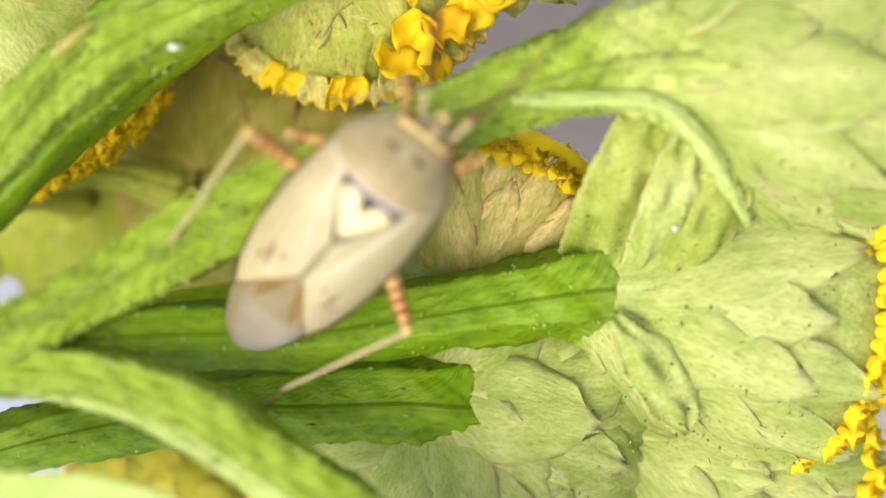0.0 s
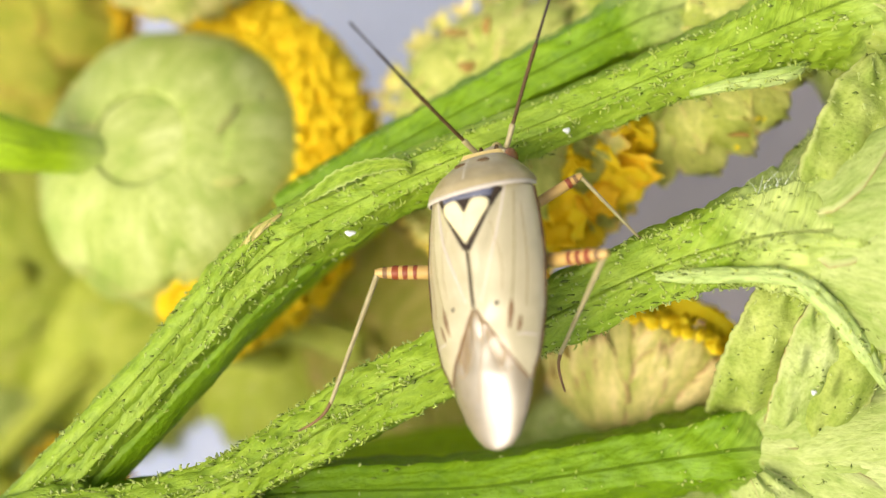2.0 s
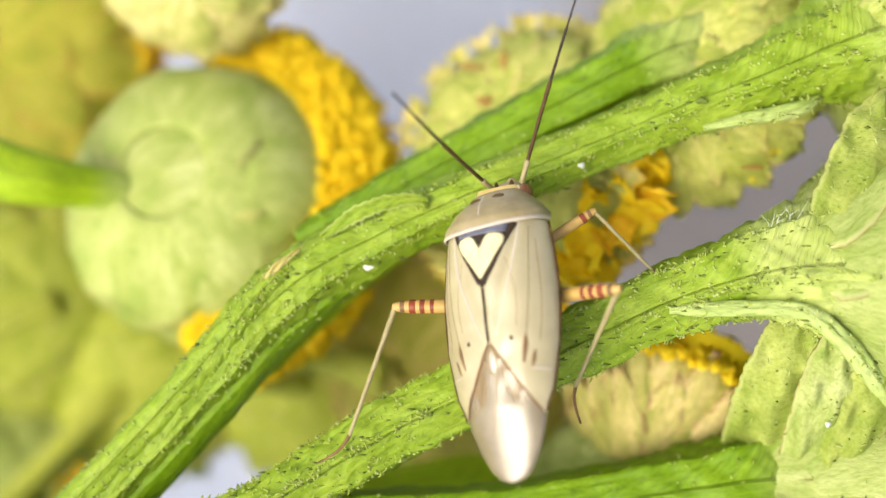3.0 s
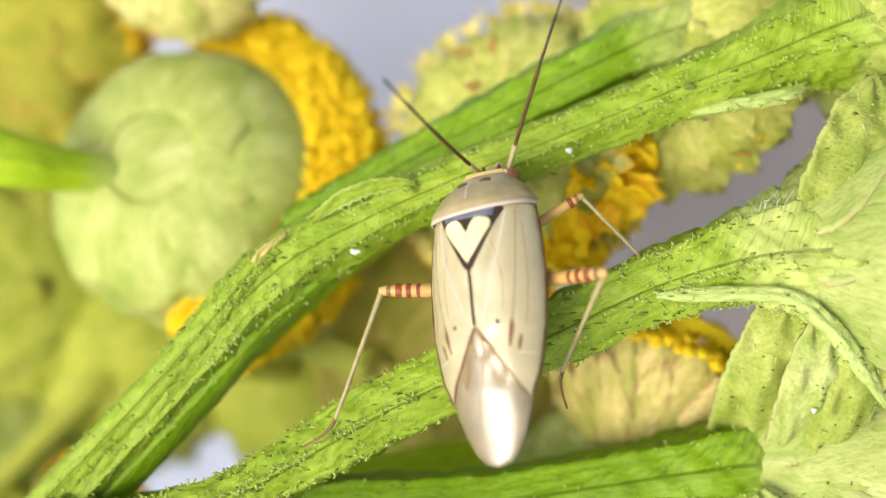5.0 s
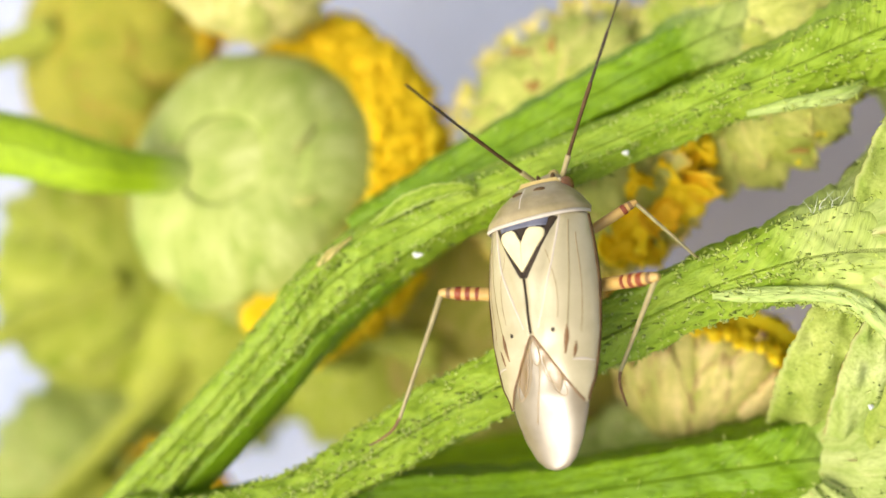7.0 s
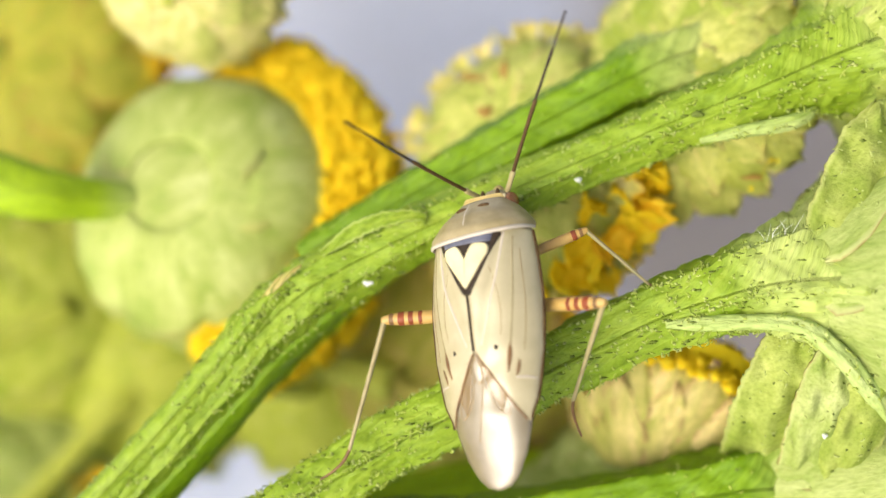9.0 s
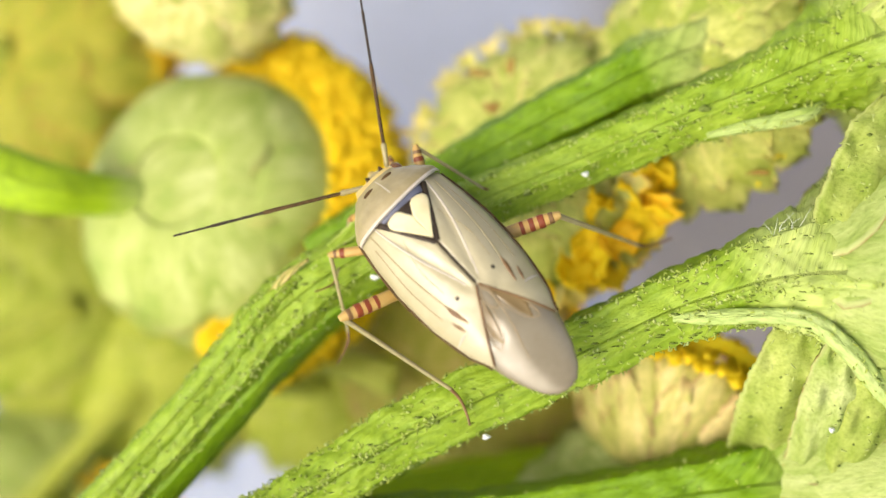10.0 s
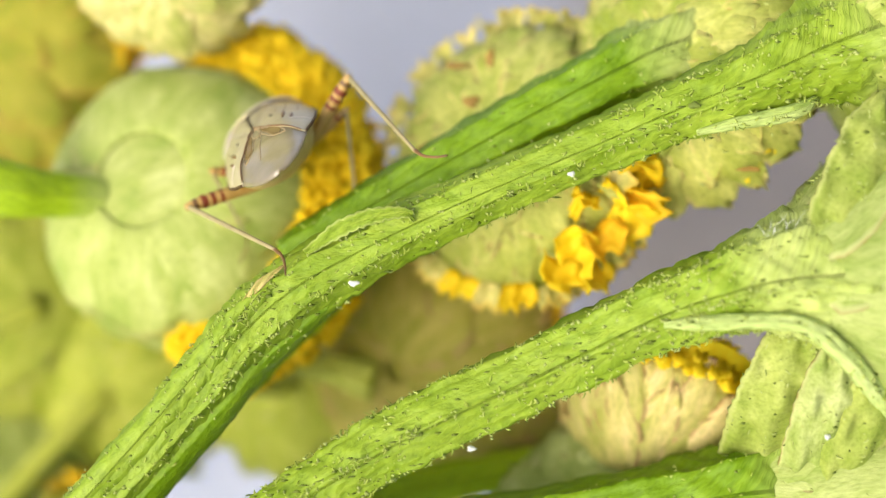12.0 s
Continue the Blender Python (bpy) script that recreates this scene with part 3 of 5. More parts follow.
def flower_head(at, facing, R, mat, floret=YELLOW, depth=0.5, counts=(9, 14, 18), seed=0, rings=5, out=1.0, label="", reach=1.0, grains=0, ruffle=0.085, tip=None, size=1.0, barrel=0.20, flat=1.0, wide=1.0, low=0.02, full=None, under=0):
    """A button head: cup, three rows of bracts, rings of florets round a domed disc."""
    g = np.random.default_rng(seed)
    D = depth * R
    n = 36
    s = np.linspace(0.04, 1.0, 12)
    r, z = head_profile(s, R * 0.97, D)
    a = np.linspace(0, 2 * np.pi, n, endpoint=False)
    v = np.stack([r[:, None] * np.cos(a), r[:, None] * np.sin(a), np.repeat((z + 0.05)[:, None], n, 1)], -1)
    dome_s = np.linspace(1.0, 0.05, 8)
    dv = np.stack([dome_s[:, None] * R * 0.93 * np.cos(a), dome_s[:, None] * R * 0.93 * np.sin(a), np.repeat((D + 0.1 + 0.28 * R * (1 - dome_s ** 2))[:, None], n, 1)], -1)
    verts = np.vstack([v.reshape(-1, 3), dv.reshape(-1, 3), [(0, 0, 0)], [(0, 0, D + 0.1 + 0.28 * R)]])
    k = len(verts) - 2
    faces = [f[::-1] for f in sheet(20, n, True)]
    faces += [(k, j, (j + 1) % n) for j in range(n)] + [(k + 1, 19 * n + (j + 1) % n, 19 * n + j) for j in range(n)]
    flow = verts * 1.0
    rim = np.zeros(len(verts))
    core = on_sprig("flower_head", mesh_of("flower_head", verts, [f[::-1] for f in faces], mat, {"flow": flow, "rim": rim}), m=turned(at, facing, seed * 17), label=label)
    spans = ((0.06, 0.60, 0.17), (0.26, 0.86, 0.10), (0.48, 1.06 * reach, 0.04))
    for row, (count, (s0, s1, lift)) in enumerate(zip(counts, spans)):
        if not count:
            continue
        rr = head_profile(np.array([s0 * 0.35 + s1 * 0.65]), R, D)[0][0]
        half = 2 * np.pi * rr / count * (0.66 if row < 2 else 0.62) * wide
        kinds = [bract_mesh(R, D, s0, s1 * (1 + 0.05 * i), half * (1 + 0.1 * i), lift * flat * R / 3, tip if (tip and row == 2) else mat, seed * 31 + row * 5 + i, ruffle) for i in range(3)]
        for i in range(count):
            turn = 2 * np.pi * (i + 0.5 * (row % 2) + g.uniform(-0.14, 0.14)) / count
            on_sprig("bract", kinds[int(g.integers(3))], core, Matrix.Rotation(turn, 4, "Z") @ Matrix.Rotation(g.uniform(-0.05, 0.03), 4, "Y") @ Matrix.Rotation(g.uniform(-0.05, 0.05), 4, "X"))
    base = R * out
    swell = Vector((1, 0, 0))
    if full:  # the side to which the disc bulges
        swell = turned(at, facing, seed * 17).to_3x3().inverted() @ Vector(full)
    t_full = math.atan2(swell.y, swell.x)
    rest_v, rest_f = [], []
    for ring in range(-under, rings):
        rad = base - (barrel if ring >= 0 else -0.24) * ring
        count = int(2 * np.pi * rad / ((0.28 if ring < 3 else 0.30) * size))
        for i in range(count):
            t = 2 * np.pi * (i + 0.5 * (ring % 2) + g.uniform(-0.42, 0.42)) / count
            lean = radians(max(78 - 65 * max(barrel, 0) * ring, 20) * (1 if ring >= 0 else 1.25) + g.uniform(-10, 10))
            m = Matrix.Rotation(t, 4, "Z") @ Matrix.Translation(((rad * (1 - (min(0.27 * (1 - math.cos(t - t_full)) ** 5, 0.4) if full else 0)) + g.uniform(-0.13, 0.13) - 0.6 * math.sin(lean)) * MM, 0, (D + low + (0.17 * size if ring >= 0 else 0.07) * ring) * MM)) @ Matrix.Rotation(lean, 4, "Y") @ Matrix.Rotation(g.uniform(0, 6.28), 4, "Z") @ Matrix.Scale(g.uniform(0.55, 0.80) * size, 4)
            me = FLORETS[floret.name][int(g.integers(3))]
            if 0 <= ring < (3 if size > 0.7 else 2):
                on_sprig("floret", me, core, m)
            else:
                k = len(rest_v)
                rest_v += [tuple(m @ v.co / MM) for v in me.vertices]
                rest_f += [tuple(k + q for q in poly.vertices) for poly in me.polygons]
    dsk = np.linspace(R * 0.9, 0.1, 7)
    bump = np.stack([dsk[:, None] * np.cos(a), dsk[:, None] * np.sin(a), (D + 0.45 + 0.3 * R * (1 - (dsk / R) ** 2))[:, None] + 0.12 * np.sin(9 * a)[None] * np.cos(5 * dsk)[:, None]], -1)
    on_sprig("disc", mesh_of("disc", bump.reshape(-1, 3), sheet(7, n, True), floret, {"flow": bump.reshape(-1, 3)}), core)
    squeeze = 1 - np.minimum(0.27 * (1 - np.cos(a - t_full)) ** 5, 0.4) if full else 1
    spread = np.array([min(R * 0.9, base - 0.3), base - 0.28, base - 0.25, base - 0.28])
    bed = np.stack([spread[:, None] * (squeeze * np.cos(a)), spread[:, None] * (squeeze * np.sin(a)), np.repeat(np.array([D - 0.05, D + low + 0.02, D + low + 0.08 * size * rings, D + low + 0.17 * size * rings])[:, None], n, 1)], -1)
    on_sprig("floret_bed", mesh_of("floret_bed", bed.reshape(-1, 3), sheet(4, n, True), floret, {"flow": bed.reshape(-1, 3)}), core)
    if rest_v:
        on_sprig("floret_mass", mesh_of("floret_mass", rest_v, rest_f, floret, {"flow": np.array(rest_v)}), core, kind="stuff")
    if grains:
        rr, zz = head_profile(np.linspace(0.1, 0.95, 24), R + 0.12, D)
        gv = np.stack([rr[:, None] * np.cos(a), rr[:, None] * np.sin(a), np.repeat((zz - 0.12)[:, None], n, 1)], -1)
        gn = np.stack([np.cos(a)[None] + 0 * rr[:, None], np.sin(a)[None] + 0 * rr[:, None], np.full((24, n), -1.2)], -1)
        gn /= np.linalg.norm(gn, axis=-1, keepdims=True)
        gt = np.stack([-np.sin(a)[None] + 0 * rr[:, None], np.cos(a)[None] + 0 * rr[:, None], np.zeros((24, n))], -1)
        on_sprig("specks", crumbs("specks", gv, gn, grains, CRUMB, 0.025, seed + 7, -2), core, kind="stuff")
        on_sprig("hairs", tuft("hairs", gv, gn, gt, grains * 2, HAIR_PALE, seed=seed + 8, top=-2), core, kind="stuff")
    return core


def build_heads():
    flower_head((7.3, 4.3, -0.6), (0.85, 0.25, -0.45), 3.3, BRACT_SPECKLED, depth=0.85, seed=1, label="pale green flower head on its flared stalk", grains=90)
    flower_head((4.0, 4.3, -2.1), (0.55, -0.16, -0.82), 3.0, BRACT_LIME, depth=0.5, seed=17, label="yellow-green flower head with ragged pale rim", grains=40, ruffle=0.11, rings=3, out=0.9)
    flower_head((6.0, -0.35, 0.6), (0.88, -0.02, -0.38), 3.7, BRACT, depth=1.25, seed=2, label="pale speckled flower head on its flared stalk", grains=300)
    flower_head((5.5, -4.75, -1.1), (0.88, -0.10, -0.38), 3.7, BRACT, depth=1.25, seed=3, label="pale speckled flower head on its flared stalk", grains=300)
    flower_head((2.8, -7.1, -2.05), (0.45, -0.20, -0.87), 4.0, BRACT, depth=0.5, seed=4, out=0.8, rings=2, reach=1.06, flat=1.6, ruffle=0.12, label="pale green flower head with brown-tipped bracts", grains=140)
    flower_head((0.75, 2.6, -2.8), (0.36, -0.2, -0.91), 3.15, BRACT_LIME, seed=5, label="yellow-green flower head with ragged golden margin", ruffle=0.13, out=0.80, reach=1.0, rings=2)
    flower_head((3.5, -5.35, -3.1), (0.34, 0.86, -0.36), 2.5, BRACT_TAN, depth=0.95, seed=6, label="side-on flower head with tan bracts", counts=(0, 11, 16), reach=0.98, ruffle=0.11, flat=0.6, wide=0.78, out=1.04, size=0.8, rings=7)
    flower_head((-7.50, 1.95, -4.0), (0.25, -0.26, -0.93), 3.52, BRACT_ROUND, seed=7, out=1.40, rings=8, full=(1, -0.03, 0), under=5, label="round pale green flower head with a bright yellow rim", depth=0.55, ruffle=0.035, barrel=-0.015, reach=1.05, flat=0.22, wide=1.5, counts=(0, 9, 15), size=0.68)
    flower_head((-13.3, 5.9, -9.6), (0.60, -0.1, -0.8), 3.8, BRACT_OLIVE, ORANGE, seed=8, label="olive green flower head with orange rim")
    flower_head((-7.1, 6.5, -3.7), (0.10, 0.4, -0.88), 2.3, BRACT_BUFF, ORANGE, seed=9, out=0.85, rings=3, label="cream green flower head with orange rim")
    flower_head((-1.75, -2.75, -6.4), (0.44, 0.08, -0.88), 3.6, BRACT_UMBER, ORANGE, seed=10, out=0.98, rings=3, label="olive brown flower head with orange rim")
    flower_head((-11.6, -1.2, -10.0), (-0.4, 0.0, -0.9), 3.6, BRACT_MOSS, ORANGE, seed=11, out=0.8, rings=2, label="yellow-green flower head with orange rim")
    flower_head((-12.0, -6.8, -9.8), (-0.35, -0.2, -0.9), 3.4, BRACT_ROUND, ORANGE, seed=12, out=0.8, rings=2, label="yellow-green flower head with orange rim")
    flower_head((-3.3, -11.3, -8.0), (0.35, 0.3, -0.9), 2.5, BRACT_OLIVE, ORANGE, seed=13, label="olive flower head with orange rim")
    flower_head((-10.9, -8.5, -8.6), (0.45, 0.1, -0.9), 2.4, BRACT_OLIVE, ORANGE, seed=14, label="olive flower head with orange rim")
    flower_head((6.9, -7.9, -2.7), (0.80, -0.35, -0.48), 3.8, BRACT, depth=0.9, seed=19, flat=1.6, ruffle=0.12, label="pale green flower head with brown-tipped bracts", grains=120)
    stem("stalk", [(1.5, -9.0, -8.0, 0.5), (4.0, -8.4, -7.5, 0.5), (5.6, -8.0, -4.5, 0.6), (6.6, -7.9, -3.0, 0.8)], STALK, 0, 0, 19)
    flower_head((-9.8, -3.7, -10.0), (0.15, 0.1, -0.98), 3.0, BRACT_MOSS, ORANGE, seed=20, out=0.8, rings=2, label="yellow-green flower head with orange rim")
    stem("stalk", [(-17, -11, -5, 0.3), (-14, -8, -8.5, 0.3), (-10.6, -4.4, -9.6, 0.3), (-9.8, -3.7, -10.2, 0.45)], STALK_SOFT, 0, 0, 20)
    flower_head((-4.6, -3.2, -9.0), (0.1, -0.15, -0.98), 2.9, BRACT_MOSS, ORANGE, seed=21, out=0.8, rings=2, label="yellow-green flower head with orange rim")
    stem("stalk", [(-6.4, -3.4, -4.6, 0.3), (-5.6, -3.2, -7.5, 0.3), (-4.8, -3.4, -9.2, 0.45)], STALK_SOFT, 0, 0, 21)
    flower_head((6.2, -12.4, 0.5), (0.6, -0.5, -0.6), 3.2, BRACT, seed=15, label="pale green flower head seen from behind")
    flower_head((7.2, -11.9, -0.7), (0.7, -0.4, -0.8), 3.0, BRACT, seed=16, label="pale green flower head seen from behind")


def leaflet(name, mid, widths, mat, seed, teeth=0.0, label="", bend=0.15, grains=0, crumple=0.0):
    """A narrow leaf along a line, folded a little along its middle, with a toothed margin."""
    c = spline(mid, 10)
    wide = 17 if crumple else 9
    n = len(c)
    t, nn, b = frames_along(c)
    w = np.interp(np.linspace(0, 1, n), np.linspace(0, 1, len(widths)), widths)
    g = np.random.default_rng(seed)
    jag = 1 + teeth * (np.abs((np.arange(n) * 0.37) % 1 - 0.5) * 2 - 0.5)
    ph = g.uniform(0, 6.28, 4)
    run = np.linspace(0, 1, n)
    cols = []
    for k in np.linspace(-1, 1, wide):
        cols.append(c + b * (k * w * (jag if abs(k) > 0.7 else 1))[:, None] + nn * (bend * abs(k) ** 1.5 * w + 0.03 * np.sin(np.arange(n) * 0.8 + 4 * k + seed) + crumple * (np.sin(7 * k + 3 * run + ph[0]) + 0.7 * np.sin(13 * run - 5 * k + ph[1]) + 0.5 * np.sin(23 * run + 9 * k + ph[2])))[:, None])
    top = np.stack(cols, 1).reshape(-1, 3)
    k = len(top)
    bot = top - np.repeat(nn, wide, 0) * 0.06
    loop = list(range(wide)) + [i * wide + wide - 1 for i in range(1, n)] + [(n - 1) * wide + j for j in range(wide - 2, -1, -1)] + [i * wide for i in range(n - 2, 0, -1)]
    faces = sheet(n, wide) + [f[::-1] for f in sheet(n, wide, start=k)] + [(loop[i], loop[i] + k, loop[(i + 1) % len(loop)] + k, loop[(i + 1) % len(loop)]) for i in range(len(loop))]
    u = np.repeat(np.arange(n) * 0.15, wide)
    v = np.tile(np.linspace(-1, 1, wide), n) * 0.5
    flow = np.tile(np.stack([v + seed, u, 0 * u], 1), (2, 1))
    ob = on_sprig(name, mesh_of(name, np.vstack([top, bot]), faces, mat, {"flow": flow, "rim": np.tile(np.abs(np.tile(np.linspace(-1, 1, wide), n)) ** 4, 2)}), label=label)
    if grains:
        grid, up, tan = top.reshape(n, wide, 3), np.repeat(nn[:, None], wide, 1), np.repeat(t[:, None], wide, 1)
        on_sprig("specks", crumbs("specks", grid, up, grains, CRUMB, 0.024, seed, -1, tan), ob, kind="stuff")
        on_sprig("hairs", tuft("hairs", grid, up, tan, grains * 2, HAIR_PALE, seed=seed + 1, top=-1), ob, kind="stuff")
    return ob


RAGGED = dict(at=(0.75, 2.6, -2.8), facing=(0.36, -0.2, -0.91), R=3.15)


def ragged_margin():
    """Crumpled petals round the rim of the head with the golden margin, thickest on one side."""
    g = np.random.default_rng(77)
    c, f, R = Vector(RAGGED["at"]), Vector(RAGGED["facing"]).normalized(), RAGGED["R"]
    rows = [(a, 0.97, 0.02, 0.42, "c") for a in range(55, 330, 8)]
    rows += [(a, 0.90, 0.10, 0.55, "cyy"[k % 3]) for k, a in enumerate(range(232, 345, 9))]
    rows += [(a, 0.78, 0.22, 0.92, "yyo"[k % 3]) for k, a in enumerate(range(300, 395, 9))]
    rows += [(a, 0.66, 0.36, 0.78, "yyc"[k % 3]) for k, a in enumerate(range(312, 385, 11))]
    rows += [(a, 0.56, 0.36, 0.45, "y") for a in (318, 326, 348)]
    for k, (a, s, up, long, kind) in enumerate(rows):
        loose = 1.0 if up > 0.15 else 0.0
        a = radians(a + g.uniform(-3, 3) * (1 + 1.5 * loose))
        e = Vector((math.cos(a), math.sin(a), 0))
        e = (e - f * e.dot(f)).normalized()
        r, z = head_profile(np.array([s]), R, 0.5 * R)
        p = c + f * (float(z[0]) - up) + e * float(r[0])
        d = e + f * g.uniform(-0.1 - 0.7 * loose, 0.35 + 0.3 * loose)
        me = petal_mesh(long * g.uniform(0.8 - 0.25 * loose, 1.2), 0.34 * g.uniform(0.8, 1.3) * (1.55 if up > 0.15 else 0.95), kind, 300 + k)
        on_sprig("petal", me, m=turned(p, d, g.uniform(-30, 30) * (1 + 2 * loose)), label="crumpled yellow petal")


def petal_mesh(long, wide, kind, seed):
    """A short ragged petal along +z, curled and crumpled, with thickness."""
    g = np.random.default_rng(seed)
    ph = g.uniform(0, 6.28, 4)
    nu, nv = 10, 9
    u, w = np.meshgrid(np.linspace(0, 1, nu), np.linspace(-1, 1, nv), indexing="ij")
    half = wide * (0.55 + 0.75 * u - 0.35 * u ** 3)
    x = w * half
    z = long * u * (1 + 0.16 * np.sin(6 * w + ph[0]) * u)
    y = 0.22 * long * np.sin(2.4 * u + ph[1] * 0.2) + 0.5 * wide * (np.abs(w) ** 2) + 0.12 * wide * np.sin(7 * w + 5 * u + ph[2]) * (0.3 + u) + 0.1 * wide * np.sin(11 * u + ph[3])
    top = np.stack([x, y, z], -1).reshape(-1, 3)
    bot = top + (0, -0.05, 0)
    k = nu * nv
    loop = list(range(nv)) + [i * nv + nv - 1 for i in range(1, nu)] + [(nu - 1) * nv + j for j in range(nv - 2, -1, -1)] + [i * nv for i in range(nu - 2, 0, -1)]
    faces = sheet(nu, nv) + [f[::-1] for f in sheet(nu, nv, start=k)] + [(loop[i], loop[i] + k, loop[(i + 1) % len(loop)] + k, loop[(i + 1) % len(loop)]) for i in range(len(loop))]
    flow = np.tile(np.stack([x + seed, z, 0 * x], -1).reshape(-1, 3), (2, 1))
    rim = np.tile((u ** 2).ravel(), 2)
    return mesh_of("petal", np.vstack([top, bot]), faces, {"y": YELLOW, "o": ORANGE, "c": BRACT_TIP}[kind], {"flow": flow, "rim": rim})


def build_details():
    # pale strand that runs down the first branch, and the dry scale at its top
    stem("strand", [(-3.9, -0.25, 0.0, 0.10), (-4.6, -0.95, -0.05, 0.24), (-5.4, -1.95, -0.15, 0.33), (-6.5, -3.2, -0.25, 0.36), (-8.2, -5.0, -0.35, 0.36), (-9.8, -6.6, -0.5, 0.34)], STEM, 260, 60, 31, "pale hairy strand along the branch", ridges=4, depth=0.10)
    leaflet("scale", [(-4.65, -0.85, 0.10), (-4.2, -0.35, 0.16), (-3.72, 0.02, 0.08)], (0.03, 0.09, 0.02), BRACT_TAN, 41, 0, "dry papery scale")
    # small toothed leaf that lies along the branch ahead of the insect
    leaflet("leaflet", [(-3.3, 0.25, -0.05), (-2.6, 0.72, 0.10), (-1.9, 0.98, 0.16), (-1.25, 1.03, 0.10), (-1.1, 0.86, 0.0)], (0.08, 0.17, 0.16, 0.10, 0.03), STEM, 42, 0.35, "small pale toothed leaf")
    # raised rib of the second branch, running on as a bract's edge
    stem("rib", [(3.75, -1.22, 0.95, 0.08), (4.5, -1.2, 1.12, 0.15), (5.5, -1.17, 1.25, 0.16), (6.35, -1.25, 1.35, 0.17), (7.05, -1.75, 1.3, 0.20), (7.75, -2.5, 0.95, 0.20), (8.5, -3.4, 0.4, 0.10)], STEM_PALE, 120, 20, 32, "raised pale rib", ridges=3)
    stem("rib", [(-5.0, -6.55, 0.25, 0.08), (-3.4, -6.75, 0.62, 0.20), (-2.1, -7.25, 0.98, 0.24), (-0.5, -8.25, 1.30, 0.26), (1.4, -9.55, 1.6, 0.26), (3.9, -11.3, 1.5, 0.24)], STEM_PALE, 160, 20, 33, "pale ridge along the curved branch", ridges=3)
    stem("rib", [(4.6, 2.55, -0.15, 0.06), (5.4, 2.72, 0.0, 0.13), (6.2, 2.85, 0.0, 0.16), (6.7, 3.0, -0.05, 0.14), (7.0, 3.2, -0.2, 0.06)], STEM_PALE, 60, 10, 34, "raised pale rib", ridges=3)
    leaflet("lobe", [(6.6, -0.1, 1.0), (7.15, 0.7, 1.25), (7.75, 1.7, 1.15), (8.05, 2.6, 0.9), (8.2, 3.3, 0.6)], (0.3, 0.70, 0.85, 0.70, 0.15), BRACT_SPECKLED, 44, 0.06, "pale green bract lobe", -0.25, 25, 0.05)
    leaflet("lobe", [(6.6, -1.0, 0.80), (6.35, -1.7, 0.78), (6.15, -2.5, 0.6), (5.95, -3.4, 0.1), (5.75, -4.3, -0.9)], (0.35, 0.62, 0.80, 0.85, 0.7), BRACT_SPECKLED, 46, 0.07, "pale speckled green bract lobe", -0.3, 18, 0.06)
    leaflet("lobe", [(7.2, -1.5, 1.1), (7.05, -2.3, 0.95), (6.9, -3.2, 0.6), (6.7, -4.4, -0.3)], (0.3, 0.50, 0.60, 0.5), BRACT, 49, 0.07, "pale speckled green bract lobe", -0.3, 12, 0.06)
    leaflet("lobe", [(8.1, -1.9, 1.0), (7.85, -2.8, 0.85), (7.5, -3.7, 0.5), (7.2, -4.8, -0.3)], (0.35, 0.55, 0.65, 0.5), BRACT_SPECKLED, 48, 0.07, "pale speckled green bract lobe", -0.3, 14, 0.06)
    leaflet("lobe", [(6.0, -5.2, 0.1), (6.7, -6.0, 0.15), (7.3, -6.9, 0.0), (7.6, -7.5, -0.2)], (0.2, 0.6, 0.58, 0.12), BRACT, 47, 0.06, "pale brown-tipped bract lobe", -0.3, 25, 0.06)
    # fine whiskers where the second branch meets its head
    g = np.random.default_rng(9)
    for k in range(8):
        x0, y0 = 5.6 + 0.09 * k, 0.30 + 0.03 * k
        q = [(x0, y0, 0.95, 0.008), (x0 + g.uniform(-0.1, 0.12), y0 + 0.18, 1.1, 0.006), (x0 + g.uniform(-0.2, 0.25), y0 + g.uniform(0.25, 0.48), 1.15, 0.003)]
        on_sprig("whisker", tube("whisker", q, WHITE, 3, 0.0, 5, 6, 0.0)[0])
    # toothed leaf over the pale branch
    leaflet("leaf", [(-6.6, -7.8, 1.7), (-5.2, -8.05, 2.1), (-3.6, -8.1, 2.2), (-2.3, -8.35, 2.2), (-1.5, -8.62, 2.1)], (0.10, 0.40, 0.42, 0.30, 0.05), STEM_PALE, 43, 0.30, "pale green toothed leaf")
    ragged_margin()
    # flecks and spots
    for at, size, mat, label in (((-2.33, -0.37, 0.02), (0.12, 0.06, 0.04), WHITE, "white fleck"), ((2.06, 1.75, 0.07), (0.08, 0.06, 0.05), WHITE, "pale droplet"), ((4.50, 3.07, 0.26), (0.13, 0.07, 0.05), CRUMB, "dark scar"),
                                 ((6.97, -3.5, 0.60), (0.06, 0.06, 0.05), WHITE, "white fleck"), ((-0.02, -3.63, 0.66), (0.09, 0.06, 0.06), WHITE, "pale tuft")):
        egg_on("fleck", at, size, mat, label)
    for at, size in (((-0.86, 2.40, -2.42), (0.26, 0.17, 0.03)), ((0.10, 3.50, -3.15), (0.20, 0.14, 0.03)), ((-0.2, 4.35, -3.55), (0.30, 0.08, 0.03)), ((0.55, 4.45, -3.5), (0.10, 0.28, 0.03)), ((5.93, 1.85, -1.55), (0.26, 0.06, 0.03)), ((7.6, 1.68, 0.7), (0.10, 0.12, 0.05))):
        egg_on("spot", at, size, RUST_SPOT, "brown spot")


